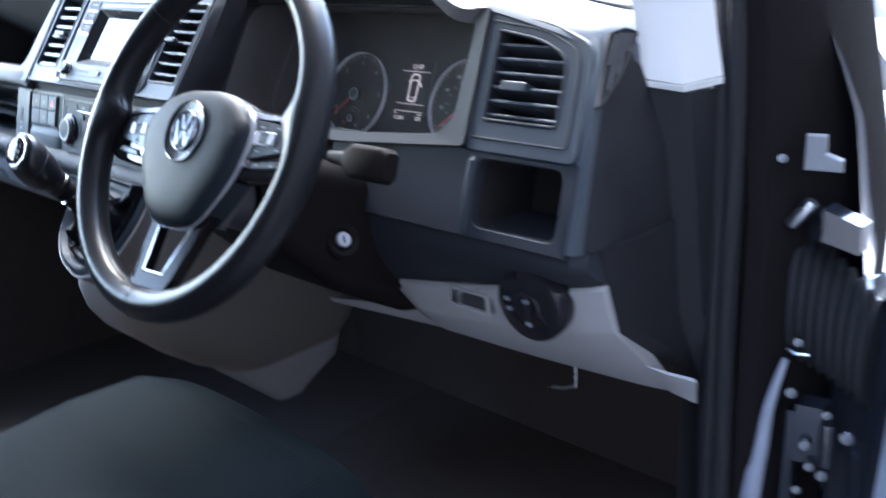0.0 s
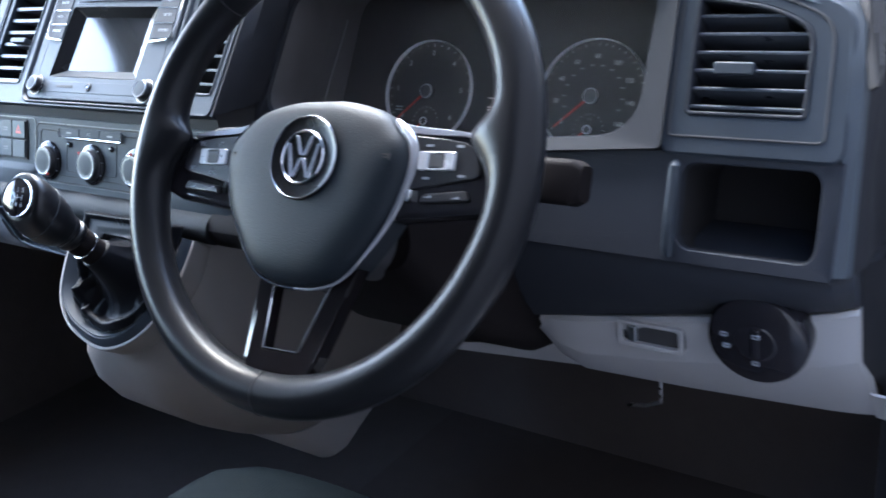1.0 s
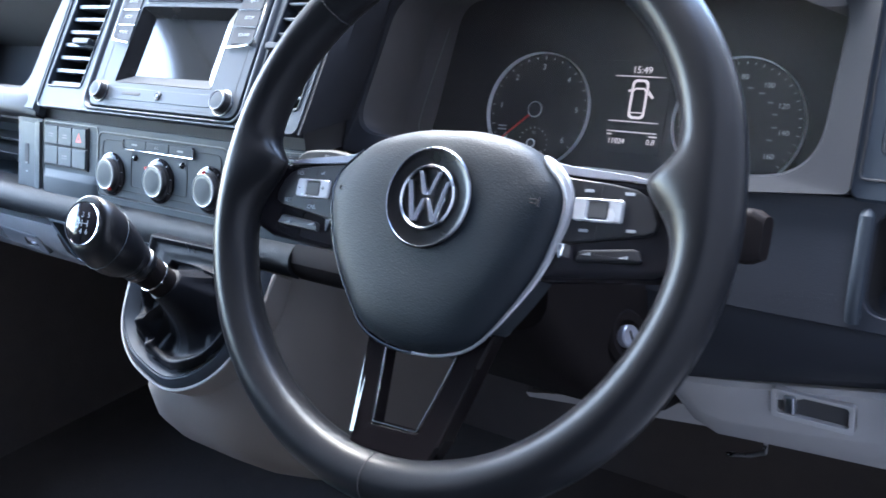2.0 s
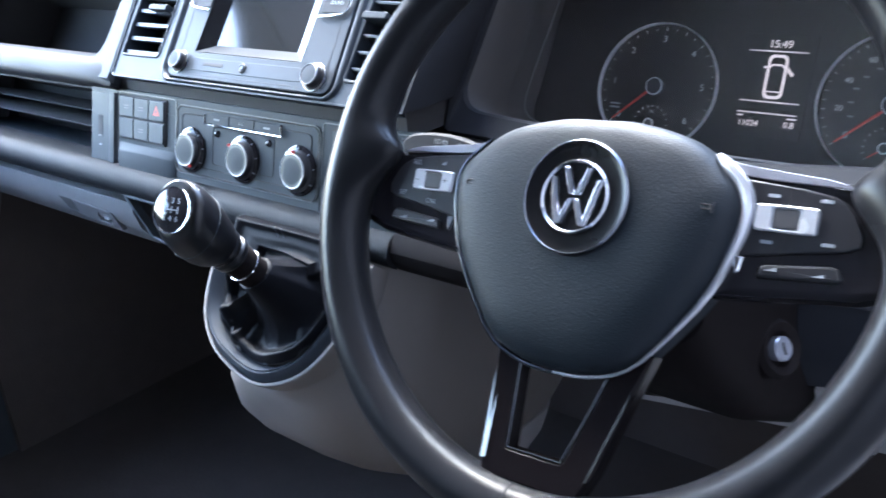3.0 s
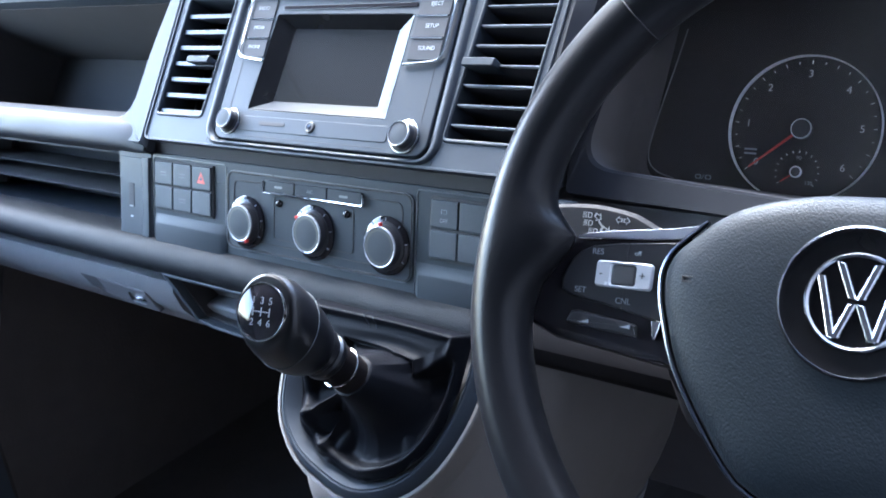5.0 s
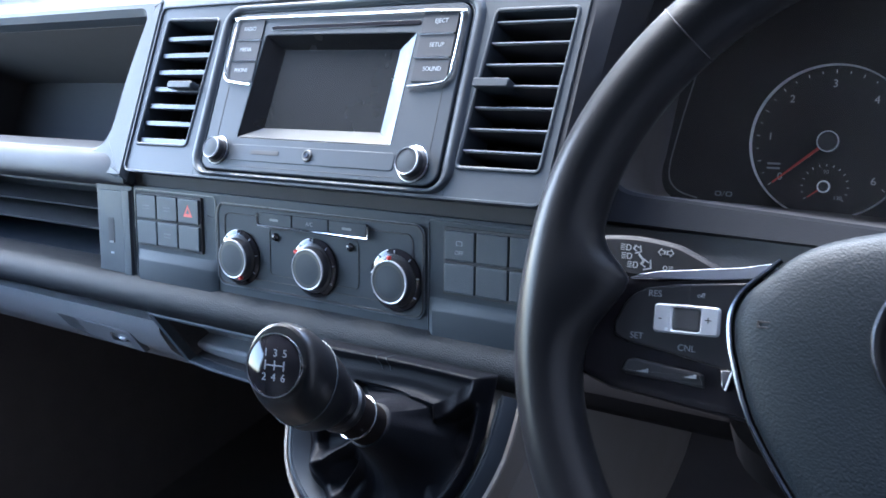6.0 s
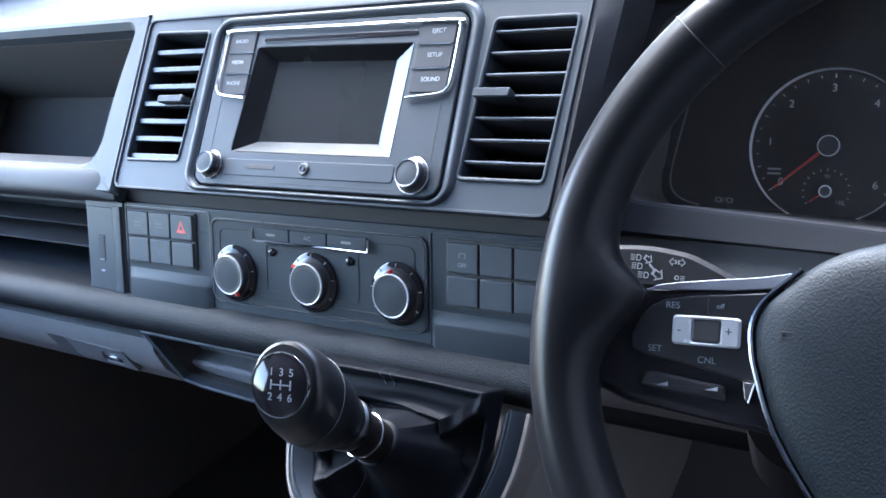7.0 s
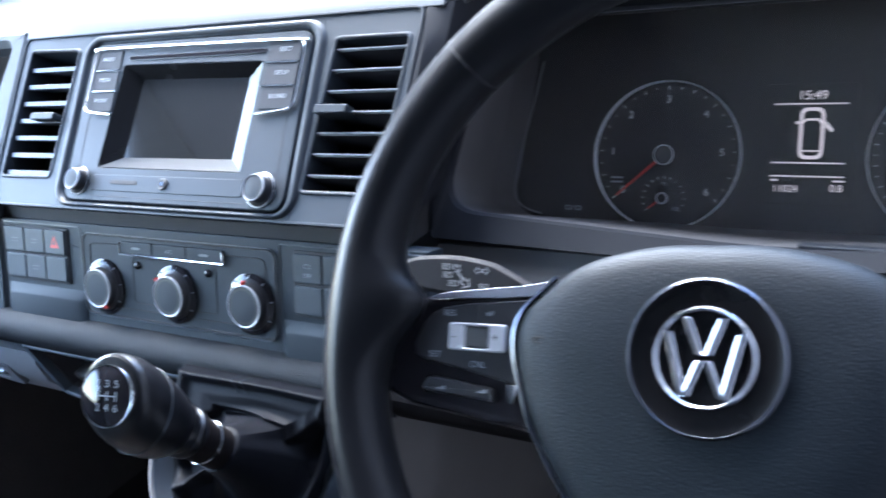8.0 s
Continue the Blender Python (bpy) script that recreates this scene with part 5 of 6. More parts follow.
sr = stalk("wiper_stalk", ST_R, 0.088, "dark wiper stalk with a thick end", M_STALK)
part("end_block", loft([[(x, a, b) for a, b in rr(-w, w, -h, h, 0.006, 4)] for x, w, h in ((0.030, 0.011, 0.009), (0.046, 0.018, 0.014), (0.086, 0.018, 0.014), (0.094, 0.014, 0.010))]), M_COLUMN, sr)

# ---- steering wheel ----
wheel = thing("steering_wheel", WHEEL, "black leather three-spoke steering wheel with chrome accents", "steering wheel")
RR, RT = 0.1845, 0.0164


def rim_loops():
    loops, n, k = [], 300, 24
    for i in range(n + 1):
        a = 2 * math.pi * i / n
        # thumb swells where the spokes meet
        sw = sum(math.exp(-((math.atan2(math.sin(a - c), math.cos(a - c))) / 0.20) ** 2) for c in (radians(6), radians(174)))
        # thumb rest: steep above the spoke, running out slowly below it
        d = (math.degrees(a) + 90) % 360 - 90
        d = 6.5 - d if d < 90 else d - 173.5
        tight = math.exp(-(d / (4.2 if d < 0 else 8.5)) ** 2)
        r = RT * (1 + 0.09 * sw)
        cs = []
        for j in range(k):
            b = 2 * math.pi * j / k
            q = RR + r * math.cos(b) * (1.0 + 0.04 * math.cos(2 * b)) - 0.003 * sw - 0.0185 * tight * max(0.0, -math.cos(b)) ** 1.6
            cs.append((q * math.cos(a), q * math.sin(a), 1.08 * r * math.sin(b)))
        loops.append(cs)
    return loops


rim = part("rim", loft(rim_loops(), None, False, False), M_RIM, wheel, "smooth black leather rim")
for a in (132, 48, 268):
    sp = [(pose(0, 0, 0, 0, 0, a) @ Vector((RR + (RT + 0.0001) * math.cos(b) * (1.0 + 0.04 * math.cos(2 * b)), 0, 1.08 * (RT + 0.0001) * math.sin(b)))) for b in [2 * math.pi * j / 28 for j in range(28)]]
    part("rim_seam", tube(sp, 0.0005, 6, None, True, 1.0, pose(0, 0, 0, 0, 0, a) @ Vector((0, 1, 0))), M_VOID, rim)
half = [(0.0, 0.0468), (0.025, 0.0462), (0.052, 0.0405), (0.068, 0.0330), (0.0800, 0.0228), (0.0885, 0.0145), (0.0928, 0.0045), (0.0925, -0.0065), (0.0900, -0.0175), (0.0812, -0.0420), (0.0630, -0.0700), (0.0445, -0.0910), (0.0225, -0.0998), (0.0, -0.1015)]
outline = [(x, y) for x, y in half] + [(-x, y) for x, y in half[-2:0:-1]]
outline = [(v.x, v.y) for v in smooth_path([(x, y, 0) for x, y in outline[::-1]], 3, True)]


def pad_scale(loop, k, cx=0.0, cy=-0.022):
    return [(cx + (x - cx) * k, cy + (y - cy) * k) for x, y in loop]


def ease_in(t):
    t = min(1.0, max(0.0, t))
    return t * t * (3 - 2 * t)


levels = ((0.985, -0.030), (1.0, -0.012), (0.99, -0.0055), (0.965, -0.0005), (0.92, 0.0035), (0.84, 0.0065), (0.70, 0.0088), (0.5, 0.0097), (0.25, 0.0100), (0.05, 0.0101))
pad = part("airbag_pad", loft([at(pad_scale(outline, k), z) for k, z in levels]), M_AIRBAG, wheel, "grained dark grey airbag cover")
edge = [(x, y, -0.0050) for x, y in pad_scale(outline, 1.012)]
st_ = min(range(len(edge)), key=lambda i: (abs(edge[i][1] - 0.033) + (0 if edge[i][0] < 0 else 9)))
rot = edge[st_:] + edge[:st_]
side = [p for p in rot if p[1] < 0.0335]
mid_i = min(range(len(side)), key=lambda i: abs(side[i][0]))
# One chrome line: left half darker and thinner, uneven light put into it.
part("chrome_edge", tube(side[:mid_i + 1], 0.0014, 8), M_BEVEL, wheel, "left half of the chrome line, shade in its colour")
part("chrome_edge", tube(side[mid_i:], [(0.0011 + 0.0030 * min(1, max(0, (p[1] + 0.075) / 0.09))) * (1 - 0.75 * ease_in((p[1] - 0.024) / 0.010)) for p in side[mid_i:]], 8), M_LINE, wheel, "chrome line round the airbag cover")
lettering("AIRBAG", 0.0085, 0.001, -0.060, 0.0083, M_AIRBAG, pad, "embossed_word")
for sx in (-1, 1):
    x, y = sx * 0.0755, 0.0005
    part("horn_mark", ring(rr(x - 0.0035, x + 0.0035, y - 0.0016, y + 0.0016, 0.0006), rr(x - 0.0026, x + 0.0026, y - 0.0008, y + 0.0008, 0.0003), 0.0035, 0.0072, 0.0001), M_VOID, pad)
    part("horn_mark", plate([(x + 0.0030, y - 0.003), (x + 0.0045, y - 0.003), (x + 0.0045, y + 0.003)], 0.0035, 0.0066, 0.0001), M_VOID, pad, smooth=False)
BX, BY = 0.0012, -0.0027
well = part("badge_well", lathe([(0.0325, 0.004), (0.0336, 0.0112), (0.0325, 0.0122), (0.0308, 0.0116), (0.0285, 0.0108), (0.0005, 0.0106)], 64), M_WELL, pad)
well.location = (BX, BY, 0)
part("well_ring", hoop([(0.0317, 0.0116), (0.0324, 0.0125), (0.0331, 0.0118)], 64), M_BEVEL, well, "glossy rim of the badge well")
CIR = [2 * math.pi * i / 64 for i in range(64)]
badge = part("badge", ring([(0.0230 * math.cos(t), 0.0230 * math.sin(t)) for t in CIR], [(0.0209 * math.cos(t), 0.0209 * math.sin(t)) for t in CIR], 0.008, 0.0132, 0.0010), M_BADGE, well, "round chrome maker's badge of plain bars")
badge.scale = (0.935, 0.935, 1.0)


def bar(x0, y0, x1, y1, w):
    return plate([(x0 - w, y0), (x0 + w, y0), (x1 + w, y1), (x1 - w, y1)][::(1 if y1 > y0 else -1)], 0.008, 0.0128, 0.0010)


for x0, y0, x1, y1 in ((-0.0018, 0.0012, -0.0082, 0.0178), (0.0018, 0.0012, 0.0082, 0.0178), (-0.0092, -0.0172, -0.0163, 0.0112), (0.0092, -0.0172, 0.0163, 0.0112), (-0.0080, -0.0174, -0.0016, -0.0012), (0.0080, -0.0174, 0.0016, -0.0012)):
    part("badge_bar", bar(x0, y0, x1, y1, 0.0021), M_BADGE, badge, smooth=False)


def spoke(sx):
    """One side spoke with its keys; sx -1 left, 1 right."""
    def q(pts):
        pts = [(sx * x, y) for x, y in pts]
        return pts if sx > 0 else pts[::-1]
    s = part("side_spoke", plate(q([(0.070, -0.046), (0.092, -0.0435), (0.109, -0.0415), (0.135, -0.0385), (0.152, -0.0370), (0.172, -0.0300), (0.178, 0.004), (0.174, 0.020), (0.150, 0.0190), (0.118, 0.0215), (0.080, 0.026)]), -0.024, -0.0085, 0.004), M_GLOSS, wheel, "piano black side spoke")
    wedge = q([(0.0760, 0.0222), (0.0883, 0.0212), (0.1033, 0.0198), (0.1300, 0.0190), (0.1450, 0.0182), (0.1397, 0.0206), (0.1301, 0.0224), (0.1088, 0.0245), (0.0911, 0.0262), (0.0760, 0.0290)])
    part("satin_wedge", loft([at(wedge, -0.0098), at(wedge, -0.0070), at(grow(wedge, -0.0002), -0.0067)]), M_STRIP, s, "satin silver strip along the spoke")
    keys = part("key_panel", plate(q([(0.0905, -0.0218), (0.0990, -0.0207), (0.1242, -0.0160), (0.1450, -0.0128), (0.1502, -0.0100), (0.1510, -0.0045), (0.1463, 0.0058), (0.1415, 0.0108), (0.1350, 0.0140), (0.1200, 0.0165), (0.0880, 0.0192)]), -0.010, -0.0055, 0.0010), M_KEY, s)
    cx = sx * 0.1142
    part("rocker_frame", ring(rr(cx - 0.0158, cx + 0.0158, -0.0070, 0.0068, 0.002), rr(cx - 0.0068, cx + 0.0068, -0.0055, 0.0053, 0.0015), -0.0065, -0.0028, 0.0009), M_RING, keys, "silver rocker frame")
    part("rocker", plate(rr(cx - 0.0068, cx + 0.0068, -0.0055, 0.0053, 0.0015), -0.0065, -0.0033, 0.001), M_DARK, keys)
    part("key_gap", plate(rr(cx - 0.0003, cx + 0.0003, 0.0075, 0.0168, 0.0001, 1), -0.007, -0.0052, 0.0001), M_VOID, keys)
    part("key_gap", plate(rr(cx - 0.0003, cx + 0.0003, -0.0182, -0.0075, 0.0001, 1), -0.007, -0.0052, 0.0001), M_VOID, keys)
    if sx < 0:
        for w, x, y in (("RES", -0.1310, 0.0112), ("SET", -0.1385, -0.0098), ("CNL", -0.1135, -0.0135)):
            lettering(w, 0.0044, x, y, -0.0052, M_DIM, keys, "key_word")
        lettering("off", 0.0034, -0.1085, 0.0118, -0.0052, M_DIM, keys, "key_word")
        lettering("+", 0.0062, -0.1035, 0.0000, -0.0026, M_VOID, keys, "key_sign")
        lettering("-", 0.0062, -0.1265, 0.0000, -0.0026, M_VOID, keys, "key_sign")
    else:
        for x, y in ((0.106, 0.0115), (0.132, 0.0110), (0.106, -0.0125), (0.136, -0.0105)):
            part("key_mark", plate(rr(x - 0.003, x + 0.003, y - 0.0009, y + 0.0009, 0.0005), -0.007, -0.0051, 0.0001), M_DIM, keys)
    vol = part("lower_rocker", plate(q([(0.1043, -0.0310), (0.1050, -0.0252), (0.1075, -0.0240), (0.1390, -0.0205), (0.1425, -0.0215), (0.1448, -0.0266), (0.1430, -0.0285)])[::-1], -0.012, -0.0050, 0.0013), M_KEY, s)
    for x in (0.1105, 0.1340):
        part("key_mark", plate([(sx * x - 0.003, -0.0270), (sx * x + 0.003, -0.0270), (sx * x + 0.003, -0.0250)], -0.006, -0.0041, 0.0001), M_DIM, vol, smooth=False)
    part("chrome_clip", plate(q([(0.0905, -0.0215), (0.0965, -0.0215), (0.0955, -0.0290), (0.0930, -0.0310)])[::-1], -0.014, -0.0035, 0.001), M_CHROME, s, smooth=False)
    return s


spoke(-1)
spoke(1)
part("spoke_back", plate([(-0.030, -0.090), (0.030, -0.090), (0.060, -0.030), (0.070, 0.020), (-0.070, 0.020), (-0.060, -0.030)], -0.05, -0.026, 0.006), M_DARK, wheel)
def sunk(bm):
    """The spoke's upper end dips under the airbag cover."""
    for v in bm.verts:
        v.co.z -= 0.17 * max(0.0, v.co.y + 0.168)
    return bm


def rows(pts, n=4):
    """The outline with its long sides cut, so that it can bend."""
    out = []
    for i, (x, y) in enumerate(pts):
        ax, ay = pts[(i + 1) % len(pts)]
        out += [(x + (ax - x) * k / n, y + (ay - y) * k / n) for k in range(n)]
    return out


lower = part("lower_spoke", sunk(ring(rows([(-0.0310, -0.1690), (0.0330, -0.1690), (0.0400, -0.1510), (0.0560, -0.0820), (-0.0440, -0.0820), (-0.0335, -0.1510)]), rows([(-0.0165, -0.1500), (0.0185, -0.1500), (0.0205, -0.1450), (0.0360, -0.0880), (-0.0255, -0.0880), (-0.0172, -0.1450)]), -0.008, 0.0045, 0.002)), M_SPOKE, wheel, "glossy black lower spoke", smooth=False)
part("chrome_liner", sunk(tube([(-0.0250, -0.0900, 0.0040), (-0.0227, -0.1069, 0.0040), (-0.0195, -0.1290, 0.0040), (-0.0165, -0.1500, 0.0040), (0.0185, -0.1500, 0.0040), (0.0235, -0.1340, 0.0040), (0.0298, -0.1118, 0.0040), (0.0355, -0.0900, 0.0040)], 0.0006, 6)), M_CHROME, lower)
part("chrome_blade", sunk(plate(rows([(0.0360, -0.1560), (0.0388, -0.1560), (0.0512, -0.1044), (0.0490, -0.1044)]), 0.0025, 0.0054, 0.0006)), M_SPOKE, lower, smooth=False)
# the left flank of the spoke turns a little outwards
flank = rows([(-0.0322, -0.1600), (-0.0285, -0.1590), (-0.0345, -0.1090), (-0.0400, -0.1090)])
part("flank", sunk(loft([[(x, y, -0.004) for x, y in flank], [(x, y, 0.0058 + 0.30 * (x + 0.0285)) for x, y in flank]])), M_GLOSS, lower, smooth=False)
part("hub_cover", lathe([(0.048, -0.11), (0.050, -0.05), (0.050, -0.024), (0.046, -0.02)], 40), M_DARK, wheel).location = (0, -0.035, 0)

# ---- gear lever and console ----
console = thing("gear_console", pose(0, 0, 0), "taupe grey centre console under the gear lever", "console")


def con_sec(xl, xr, yf, yb, z, r):
    return [(x, y, z) for x, y in rr(xl, xr, yf, yb, r, 8)]


part("shell", loft([con_sec(-0.025, 0.215, 0.765, 1.20, 1.185, 0.06), con_sec(-0.0225, 0.205, 0.722, 1.22, 1.130, 0.085), con_sec(-0.018, 0.198, 0.694, 1.24, 1.080, 0.10), con_sec(-0.040, 0.194, 0.692, 1.20, 1.060, 0.095),
                    con_sec(-0.050, 0.190, 0.694, 1.15, 1.035, 0.090), con_sec(-0.058, 0.183, 0.706, 1.14, 1.00, 0.085), con_sec(-0.062, 0.173, 0.730, 1.14, 0.965, 0.080), con_sec(-0.065, 0.161, 0.772, 1.14, 0.925, 0.075),
                    con_sec(-0.066, 0.148, 0.820, 1.13, 0.888, 0.068), con_sec(-0.068, 0.138, 0.862, 1.11, 0.862, 0.060), con_sec(-0.062, 0.130, 0.895, 1.09, 0.847, 0.050)]), M_TAUPE, console, "taupe grey console shell")
part("foot", loft([con_sec(-0.056, 0.140, 0.872, 1.10, 0.860, 0.05), con_sec(-0.066, 0.136, 0.884, 1.10, 0.846, 0.05), con_sec(-0.075, 0.128, 0.908, 1.098, 0.820, 0.05), con_sec(-0.080, 0.116, 0.938, 1.050, 0.790, 0.035), con_sec(-0.083, 0.106, 0.962, 1.020, 0.768, 0.020), con_sec(-0.080, 0.098, 0.975, 1.005, 0.763, 0.012)]), M_GREY, console, "paler foot of the console")
U = smooth_path([(-0.0265, 0.135, 0), (-0.0225, 0.085, 0), (-0.0125, 0.041, 0), (0.012, 0.014, 0), (0.045, 0.000, 0), (0.088, -0.006, 0), (0.128, 0.010, 0), (0.155, 0.040, 0), (0.172, 0.085, 0), (0.176, 0.135, 0)], 4)
Ul = [(p.x, p.y) for p in U]
Ui = [(0.074 + (x - 0.072) * 0.80, 0.078 + (y - 0.078) * (0.80 if y < 0.078 else 0.92)) for x, y in Ul]
Um = [(0.073 + (x - 0.072) * 0.87, 0.078 + (y - 0.078) * (0.87 if y < 0.078 else 0.95)) for x, y in Ul]
part("shell_rim", loft([at(l, z)[1:-1] for l, z in ((grow(Ul, 0.0040), -0.02), (grow(Ul, 0.0040), 0.0055), (grow(Ul, 0.0030), 0.0070), (grow(Ul, 0.0004), 0.0070), (grow(Ul, 0.0004), -0.02))], None, False, False, False), M_TAUPE, console, "taupe lip of the console shell").matrix_local = CON
part("surround", loft([at(l, z)[1:-1] for l, z in ((Ul, -0.02), (Ul, 0.0050), (grow(Ul, -0.0008), 0.0064), (grow(Ul, -0.0070), 0.0120), (grow(Ul, -0.0080), 0.0124), (grow(Ul, -0.0086), 0.0112), (grow(Ul, -0.0096), 0.0112), (grow(Ul, -0.0104), 0.0122), (Um, 0.0100), (Ui, 0.002), (Ui, -0.02))], None, False, False, False), M_BAND, console, "dark grey surround of the gear gaiter").matrix_local = CON
gear = thing("gear_lever", pose(0, 0, 0), "black gear lever with a chrome-ringed shift pattern and leather gaiter", "gear lever")
K, N = Vector((0.090, 0.619, 1.2640)), Vector((0.093, 0.675, 1.194))
axis = (K - N).normalized()
# folded gaiter between surround and neck
nb = 240
per = [Vector((x, y + 0.010 * max(0.0, (y - 0.095) / 0.04), 0.004 + 0.003 * max(0.0, (y - 0.095) / 0.04))) for x, y in Ui]
per.append(per[0])
run = [0.0]
for p, q in zip(per, per[1:]):
    run.append(run[-1] + (q - p).length)


def along(d):
    """The point at that length along the gaiter's base."""
    for i in range(len(per) - 1):
        if run[i + 1] >= d:
            return per[i].lerp(per[i + 1], (d - run[i]) / (run[i + 1] - run[i]))
    return per[-1]


base = [along(run[-1] * i / nb) for i in range(nb)]
con_i = CON.inverted()
neck_c = con_i @ (N - axis * 0.014)
ax_c = con_i.to_3x3() @ axis
# folds: angle round the base, half width, height, where along the flank they are deepest
FOLDS = ((166, 16, 0.010, 0.35), (190, 13, -0.012, 0.34), (206, 9, 0.013, 0.40), (223, 11, -0.013, 0.36), (238, 8, 0.009, 0.42), (262, 20, -0.004, 0.40), (300, 24, 0.004, 0.30))


def ease(a, b, t):
    u = min(1.0, max(0.0, (t - a) / (b - a)))
    return u * u * (3 - 2 * u)


loops = []
for k in range(73):
    t = k / 72
    l = []
    for p in base:
        deg = math.degrees(math.atan2(p.y - 0.070, p.x - 0.072)) % 360
        e = p - neck_c
        e = e - ax_c * e.dot(ax_c)
        goal = neck_c + e.normalized() * 0.0162
        q = p.lerp(goal, t)
        top = ease(10, 30, deg) * (1 - ease(135, 165, deg))
        q.z = p.z + (goal.z - p.z) * t ** (3.2 + 2.0 * top)
        z = 0.008 * math.exp(-((t - 0.12) / 0.09) ** 2)
        fold_deg, fold_t = (0, 20, 62, 93, 143, 170), (0.70, 0.70, 0.74, 0.67, 0.57, 0.14)
        te = 0.14
        for f in range(5):
            if fold_deg[f] <= deg < fold_deg[f + 1]:
                te = fold_t[f] + (fold_t[f + 1] - fold_t[f]) * (deg - fold_deg[f]) / (fold_deg[f + 1] - fold_deg[f])
        fold_at = 33 - 15 * (t - 0.12)
        z += ease(fold_at - 4, fold_at + 3, deg) * (1 - ease(145, 172, deg)) * 0.013 * (1 - 0.45 * ease(0.40, 0.70, t)) * ease(0.0, 0.22, t) * (1 - ease(te, te + 0.07, t))
        for c, w, h, m in FOLDS:
            u = abs((deg - c + 180) % 360 - 180) / w
            z += h * max(0.0, 1 - u) * math.exp(-((t - m) / 0.30) ** 2)
        l.append(CON @ Vector((q.x, q.y, max(q.z + z, 0.004 + 0.004 * math.sin(9 * math.radians(deg))))))
    loops.append(l)
part("gaiter", loft(loops, None, False, True), M_BOOT, gear, "folded black leather gaiter").data.set_sharp_from_angle(angle=radians(80))
out_c = CON.to_3x3() @ Vector((0, 0, 1))
crest = min(range(nb), key=lambda i: (base[i].x - 0.070) ** 2 + (base[i].y - 0.15) ** 2)
for i in (crest, crest + 5):
    part("stitch", tube([loops[k][i] + out_c * 0.0004 for k in range(2, 26)], 0.0004, 6), M_DASH, gear)
GM = Matrix.Translation(N) @ axis.to_track_quat("Z", "Y").to_matrix().to_4x4()
part("neck", lathe([(0.0145, -0.02), (0.0148, 0.0), (0.0152, 0.008), (0.0150, 0.018)], 32, None, GM), M_COLUMN, gear)
part("neck_ring", hoop([(0.0150, -0.0008), (0.0157, -0.0005), (0.0157, 0.0003), (0.0150, 0.0006)], 32, None, GM), M_CHROME, gear)
part("collar", lathe([(0.0150, 0.014), (0.0172, 0.0165), (0.0177, 0.019), (0.0175, 0.0215), (0.0160, 0.023), (0.0162, 0.025), (0.0178, 0.027), (0.0176, 0.034)], 32, None, GM), M_KNOB, gear)
FACE = Matrix.Translation(K) @ look((0, 0, 0), (-0.15, 0.87, -0.46)).to_3x3().to_4x4()
kb = []
sag = Vector((0, 0, -1)) + axis * axis.z
for t, r, d in ((0.0, 0.0170, 0.0015), (0.05, 0.0188, 0.0022), (0.15, 0.0213, 0.0028), (0.32, 0.0240, 0.0024), (0.55, 0.0260, 0.0012), (0.76, 0.0264, 0.0), (0.88, 0.0254, 0.0), (0.94, 0.0243, 0.0), (0.98, 0.0228, 0.0), (1.0, 0.0208, 0.0)):
    c = (N + axis * 0.030).lerp(K - FACE.to_3x3() @ Vector((0, 0, 0.002)), t) + sag * d
    ta = Matrix.Translation(c) @ axis.to_track_quat("Z", "Y").slerp(FACE.to_quaternion(), t ** 1.5).to_matrix().to_4x4()
    kb.append([ta @ Vector((r * math.cos(2 * math.pi * j / 40), r * 1.06 * math.sin(2 * math.pi * j / 40), 0)) for j in range(40)])
part("knob_seam", tube([p + (p - sum(kb[4], Vector()) / 40).normalized() * 0.0002 for p in kb[4]], 0.0004, 6, None, True), M_DASH, gear)
part("knob", loft(kb), M_KNOB, gear, "rounded black leather knob")
cap = part("shift_cap", lathe([(0.0212, -0.004), (0.0212, 0.0005), (0.0195, 0.0016), (0.0005, 0.0022)], 48), M_GLOSS, gear)
cap.matrix_local = FACE @ pose(0, -0.0014, 0) @ Matrix.Diagonal((0.92, 0.90, 1, 1))
part("cap_ring", hoop([(0.0211, -0.003), (0.0218, 0.0004), (0.0214, 0.0018), (0.0206, 0.0017)], 48), M_CHROME, cap)
for w, x, y in (("1", -0.0062, 0.0080), ("3", 0.0012, 0.0080), ("5", 0.0086, 0.0080), ("2", -0.0062, -0.0080), ("4", 0.0012, -0.0080), ("6", 0.0086, -0.0080)):
    lettering(w, 0.0072, x, y, 0.0023, M_DIM, cap, "gear_number")
part("gate", plate(rr(-0.0064, 0.0088, -0.0004, 0.0004, 0.0002, 1), 0.001, 0.0025, 0.0001), M_DIM, cap)
for x in (-0.0060, 0.0012, 0.0084):
    part("gate_arm", plate(rr(x - 0.0004, x + 0.0004, -0.0032, 0.0032, 0.0002, 1), 0.001, 0.00252, 0.0001), M_DIM, cap)

# ---- light switch, small handle, pedals ----
LS = Matrix.Translation((0.732, 0, 0)) @ plane_frame(0.854, 1.136, -8)
lamp_switch = thing("light_switch", LS, "round black headlamp switch in the knee trim", "switch")
part("bezel", lathe([(0.041, -0.02), (0.0415, -0.001), (0.040, 0.003), (0.036, 0.005), (0.0005, 0.0058)], 56), M_GLOSS, lamp_switch)
ks = part("rotary_knob", lathe([(0.017, 0.003), (0.017, 0.0064), (0.0155, 0.0074), (0.0005, 0.0076)], 40), M_GLOSS, lamp_switch)
part("grip", plate(rr(-0.0035, 0.0035, -0.015, 0.015, 0.003), 0.007, 0.0092, 0.0012), M_GLOSS, ks)
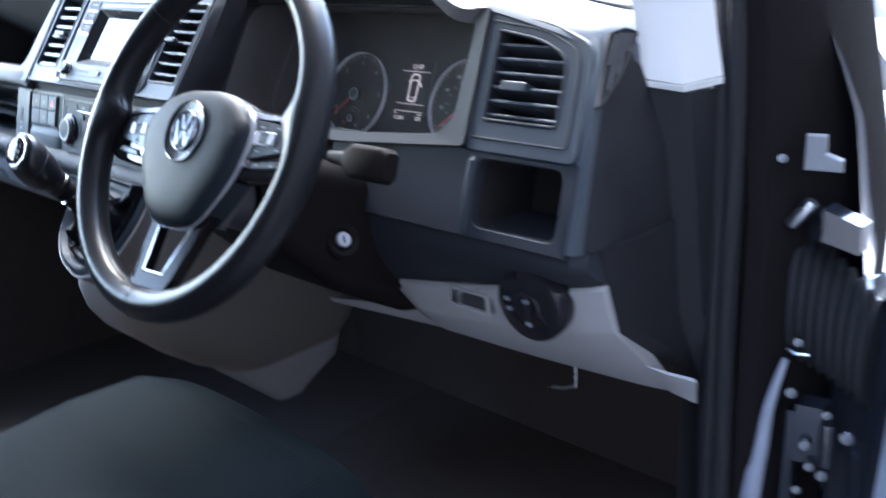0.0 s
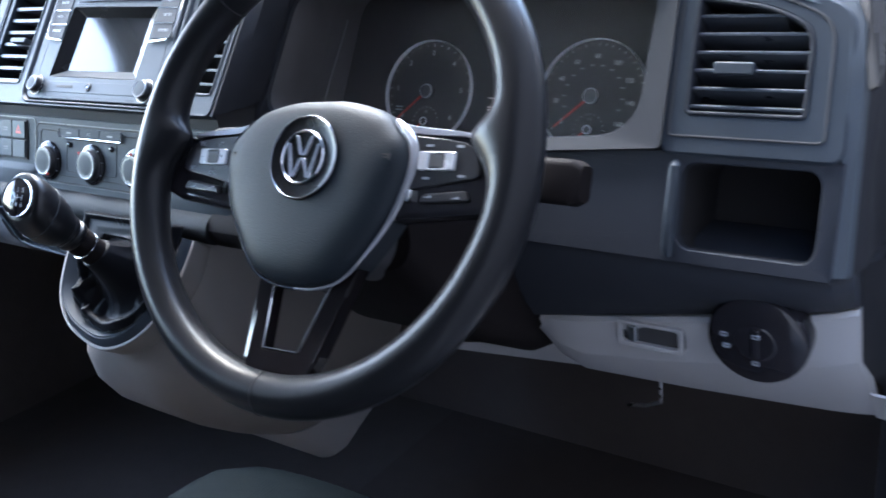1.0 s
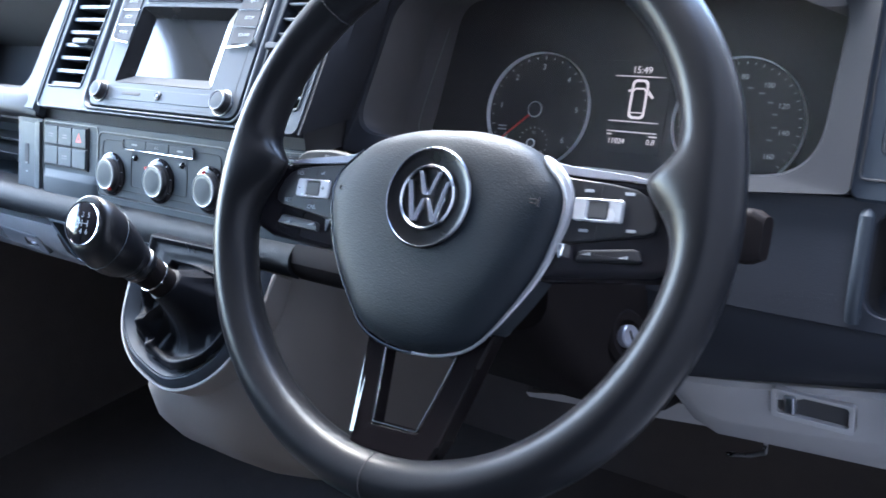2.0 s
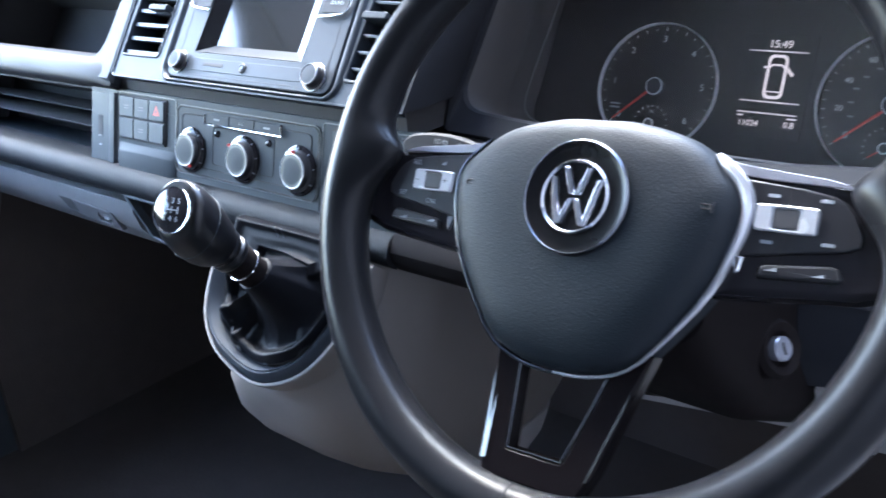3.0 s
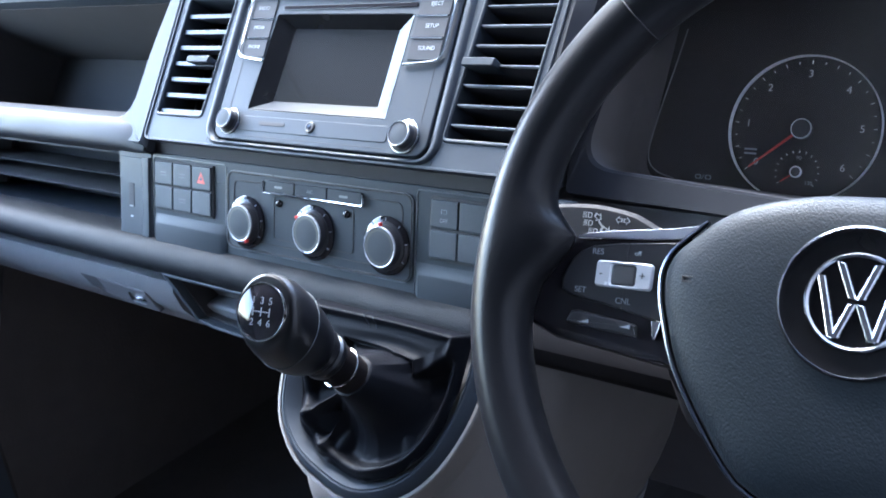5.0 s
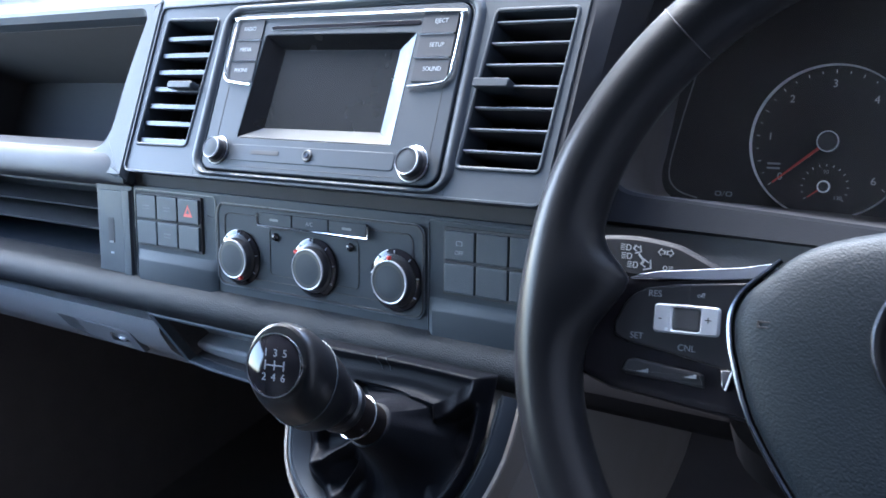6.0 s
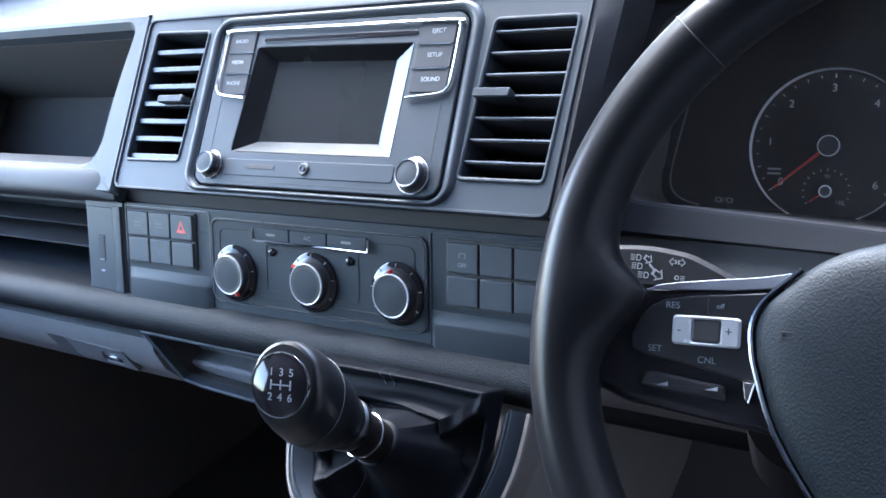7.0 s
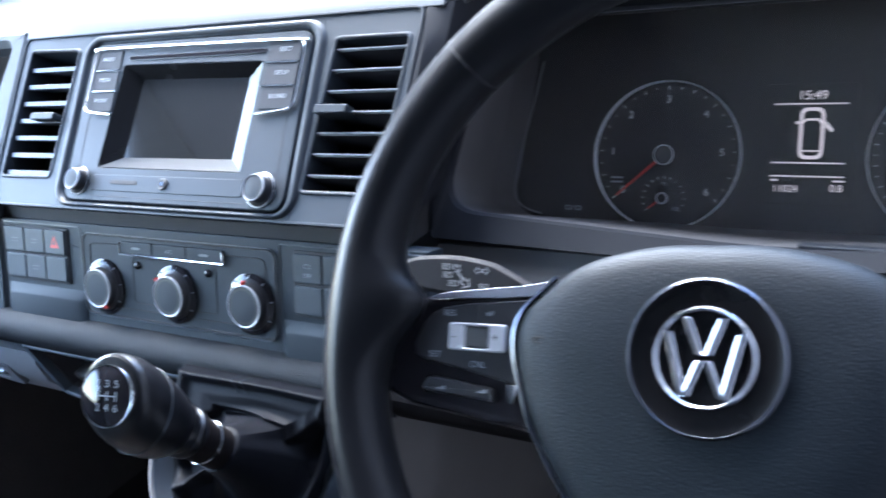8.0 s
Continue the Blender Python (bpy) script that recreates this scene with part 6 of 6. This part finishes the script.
for x, y in ((-0.026, 0.004), (-0.024, -0.007), (0.0, -0.020), (0.001, 0.008)):
    part("lamp_symbol", ring(rr(x - 0.003, x + 0.003, y - 0.002, y + 0.002, 0.001), rr(x - 0.0018, x + 0.0018, y - 0.001, y + 0.001, 0.0006), 0.0050, 0.0066 if abs(x) > 0.005 or abs(y) > 0.01 else 0.0095, 0.0001), M_DIM, lamp_switch)
dim = thing("dimmer_recess", plane_frame(0.866, 1.112, -8), "small recessed dimmer wheel in the knee trim", "switch")
part("surround", ring(rr(0.602, 0.664, -0.013, 0.014, 0.003), rr(0.606, 0.660, -0.008, 0.011, 0.003), -0.012, 0.0004, 0.0004), M_GREY, dim)
part("recess", plate(rr(0.602, 0.664, -0.012, 0.012, 0.003), -0.014, -0.004, 0.0004), M_VOID, dim)
part("thumb_wheel", plate(rr(0.612, 0.620, -0.007, 0.009, 0.001), -0.006, 0.0005, 0.001), M_SATIN, dim)
pull = thing("bonnet_release", pose(0.47, 1.30, 0.78), "thin metal release hook hanging under the dashboard", "release handle")
part("rod", tube([(0, 0, 0.30), (0, 0, 0.0)], 0.003, 8), M_SATIN, pull)
part("hook", tube([(0, 0, 0.0), (-0.02, -0.005, -0.008), (-0.05, -0.01, -0.012)], 0.003, 8), M_SATIN, pull)

# ---- seat ----
seat = thing("driver_seat", pose(0.455, 0.715, 0.025), "dark blue-grey fabric driver's seat", "seat")


def seat_sec(y, z, w, crown):
    pts = []
    for i in range(15):
        u = -1 + 2 * i / 14
        edge = 0.030 * math.exp(-((abs(u) - 0.84) / 0.13) ** 2)
        pts.append((u * w, y, z + crown * (1 - abs(u) ** 3.2) - crown + edge * 0.0 - 0.05 * max(0, abs(u) - 0.82) / 0.18))
    return pts + [(w, y, z - 0.16), (-w, y, z - 0.16)]


part("cushion", loft([[(x, y, z) for x, y, z in seat_sec(0.0, 0.89, 0.19, 0.01)], seat_sec(-0.004, 0.925, 0.215, 0.02), seat_sec(-0.025, 0.962, 0.236, 0.035), seat_sec(-0.07, 0.985, 0.250, 0.045), seat_sec(-0.16, 0.985, 0.258, 0.045), seat_sec(-0.30, 0.968, 0.262, 0.040), seat_sec(-0.55, 0.950, 0.262, 0.040)]), M_FABRIC, seat)
part("backrest", loft([[(x, -0.55 - 0.10 * k / 5 + (0.06 if abs(x) > 0.2 else 0), 0.96 + 0.11 * k) for x in (-0.26, -0.2, 0, 0.2, 0.26)] + [(0.26, -0.70 - 0.10 * k / 5, 0.96 + 0.11 * k), (-0.26, -0.70 - 0.10 * k / 5, 0.96 + 0.11 * k)] for k in range(6)]), M_FABRIC, seat)
part("base", extrude_x([(-0.62, 0.58), (-0.62, 0.84), (-0.08, 0.84), (-0.12, 0.58)], -0.22, 0.22), M_DARK, seat)
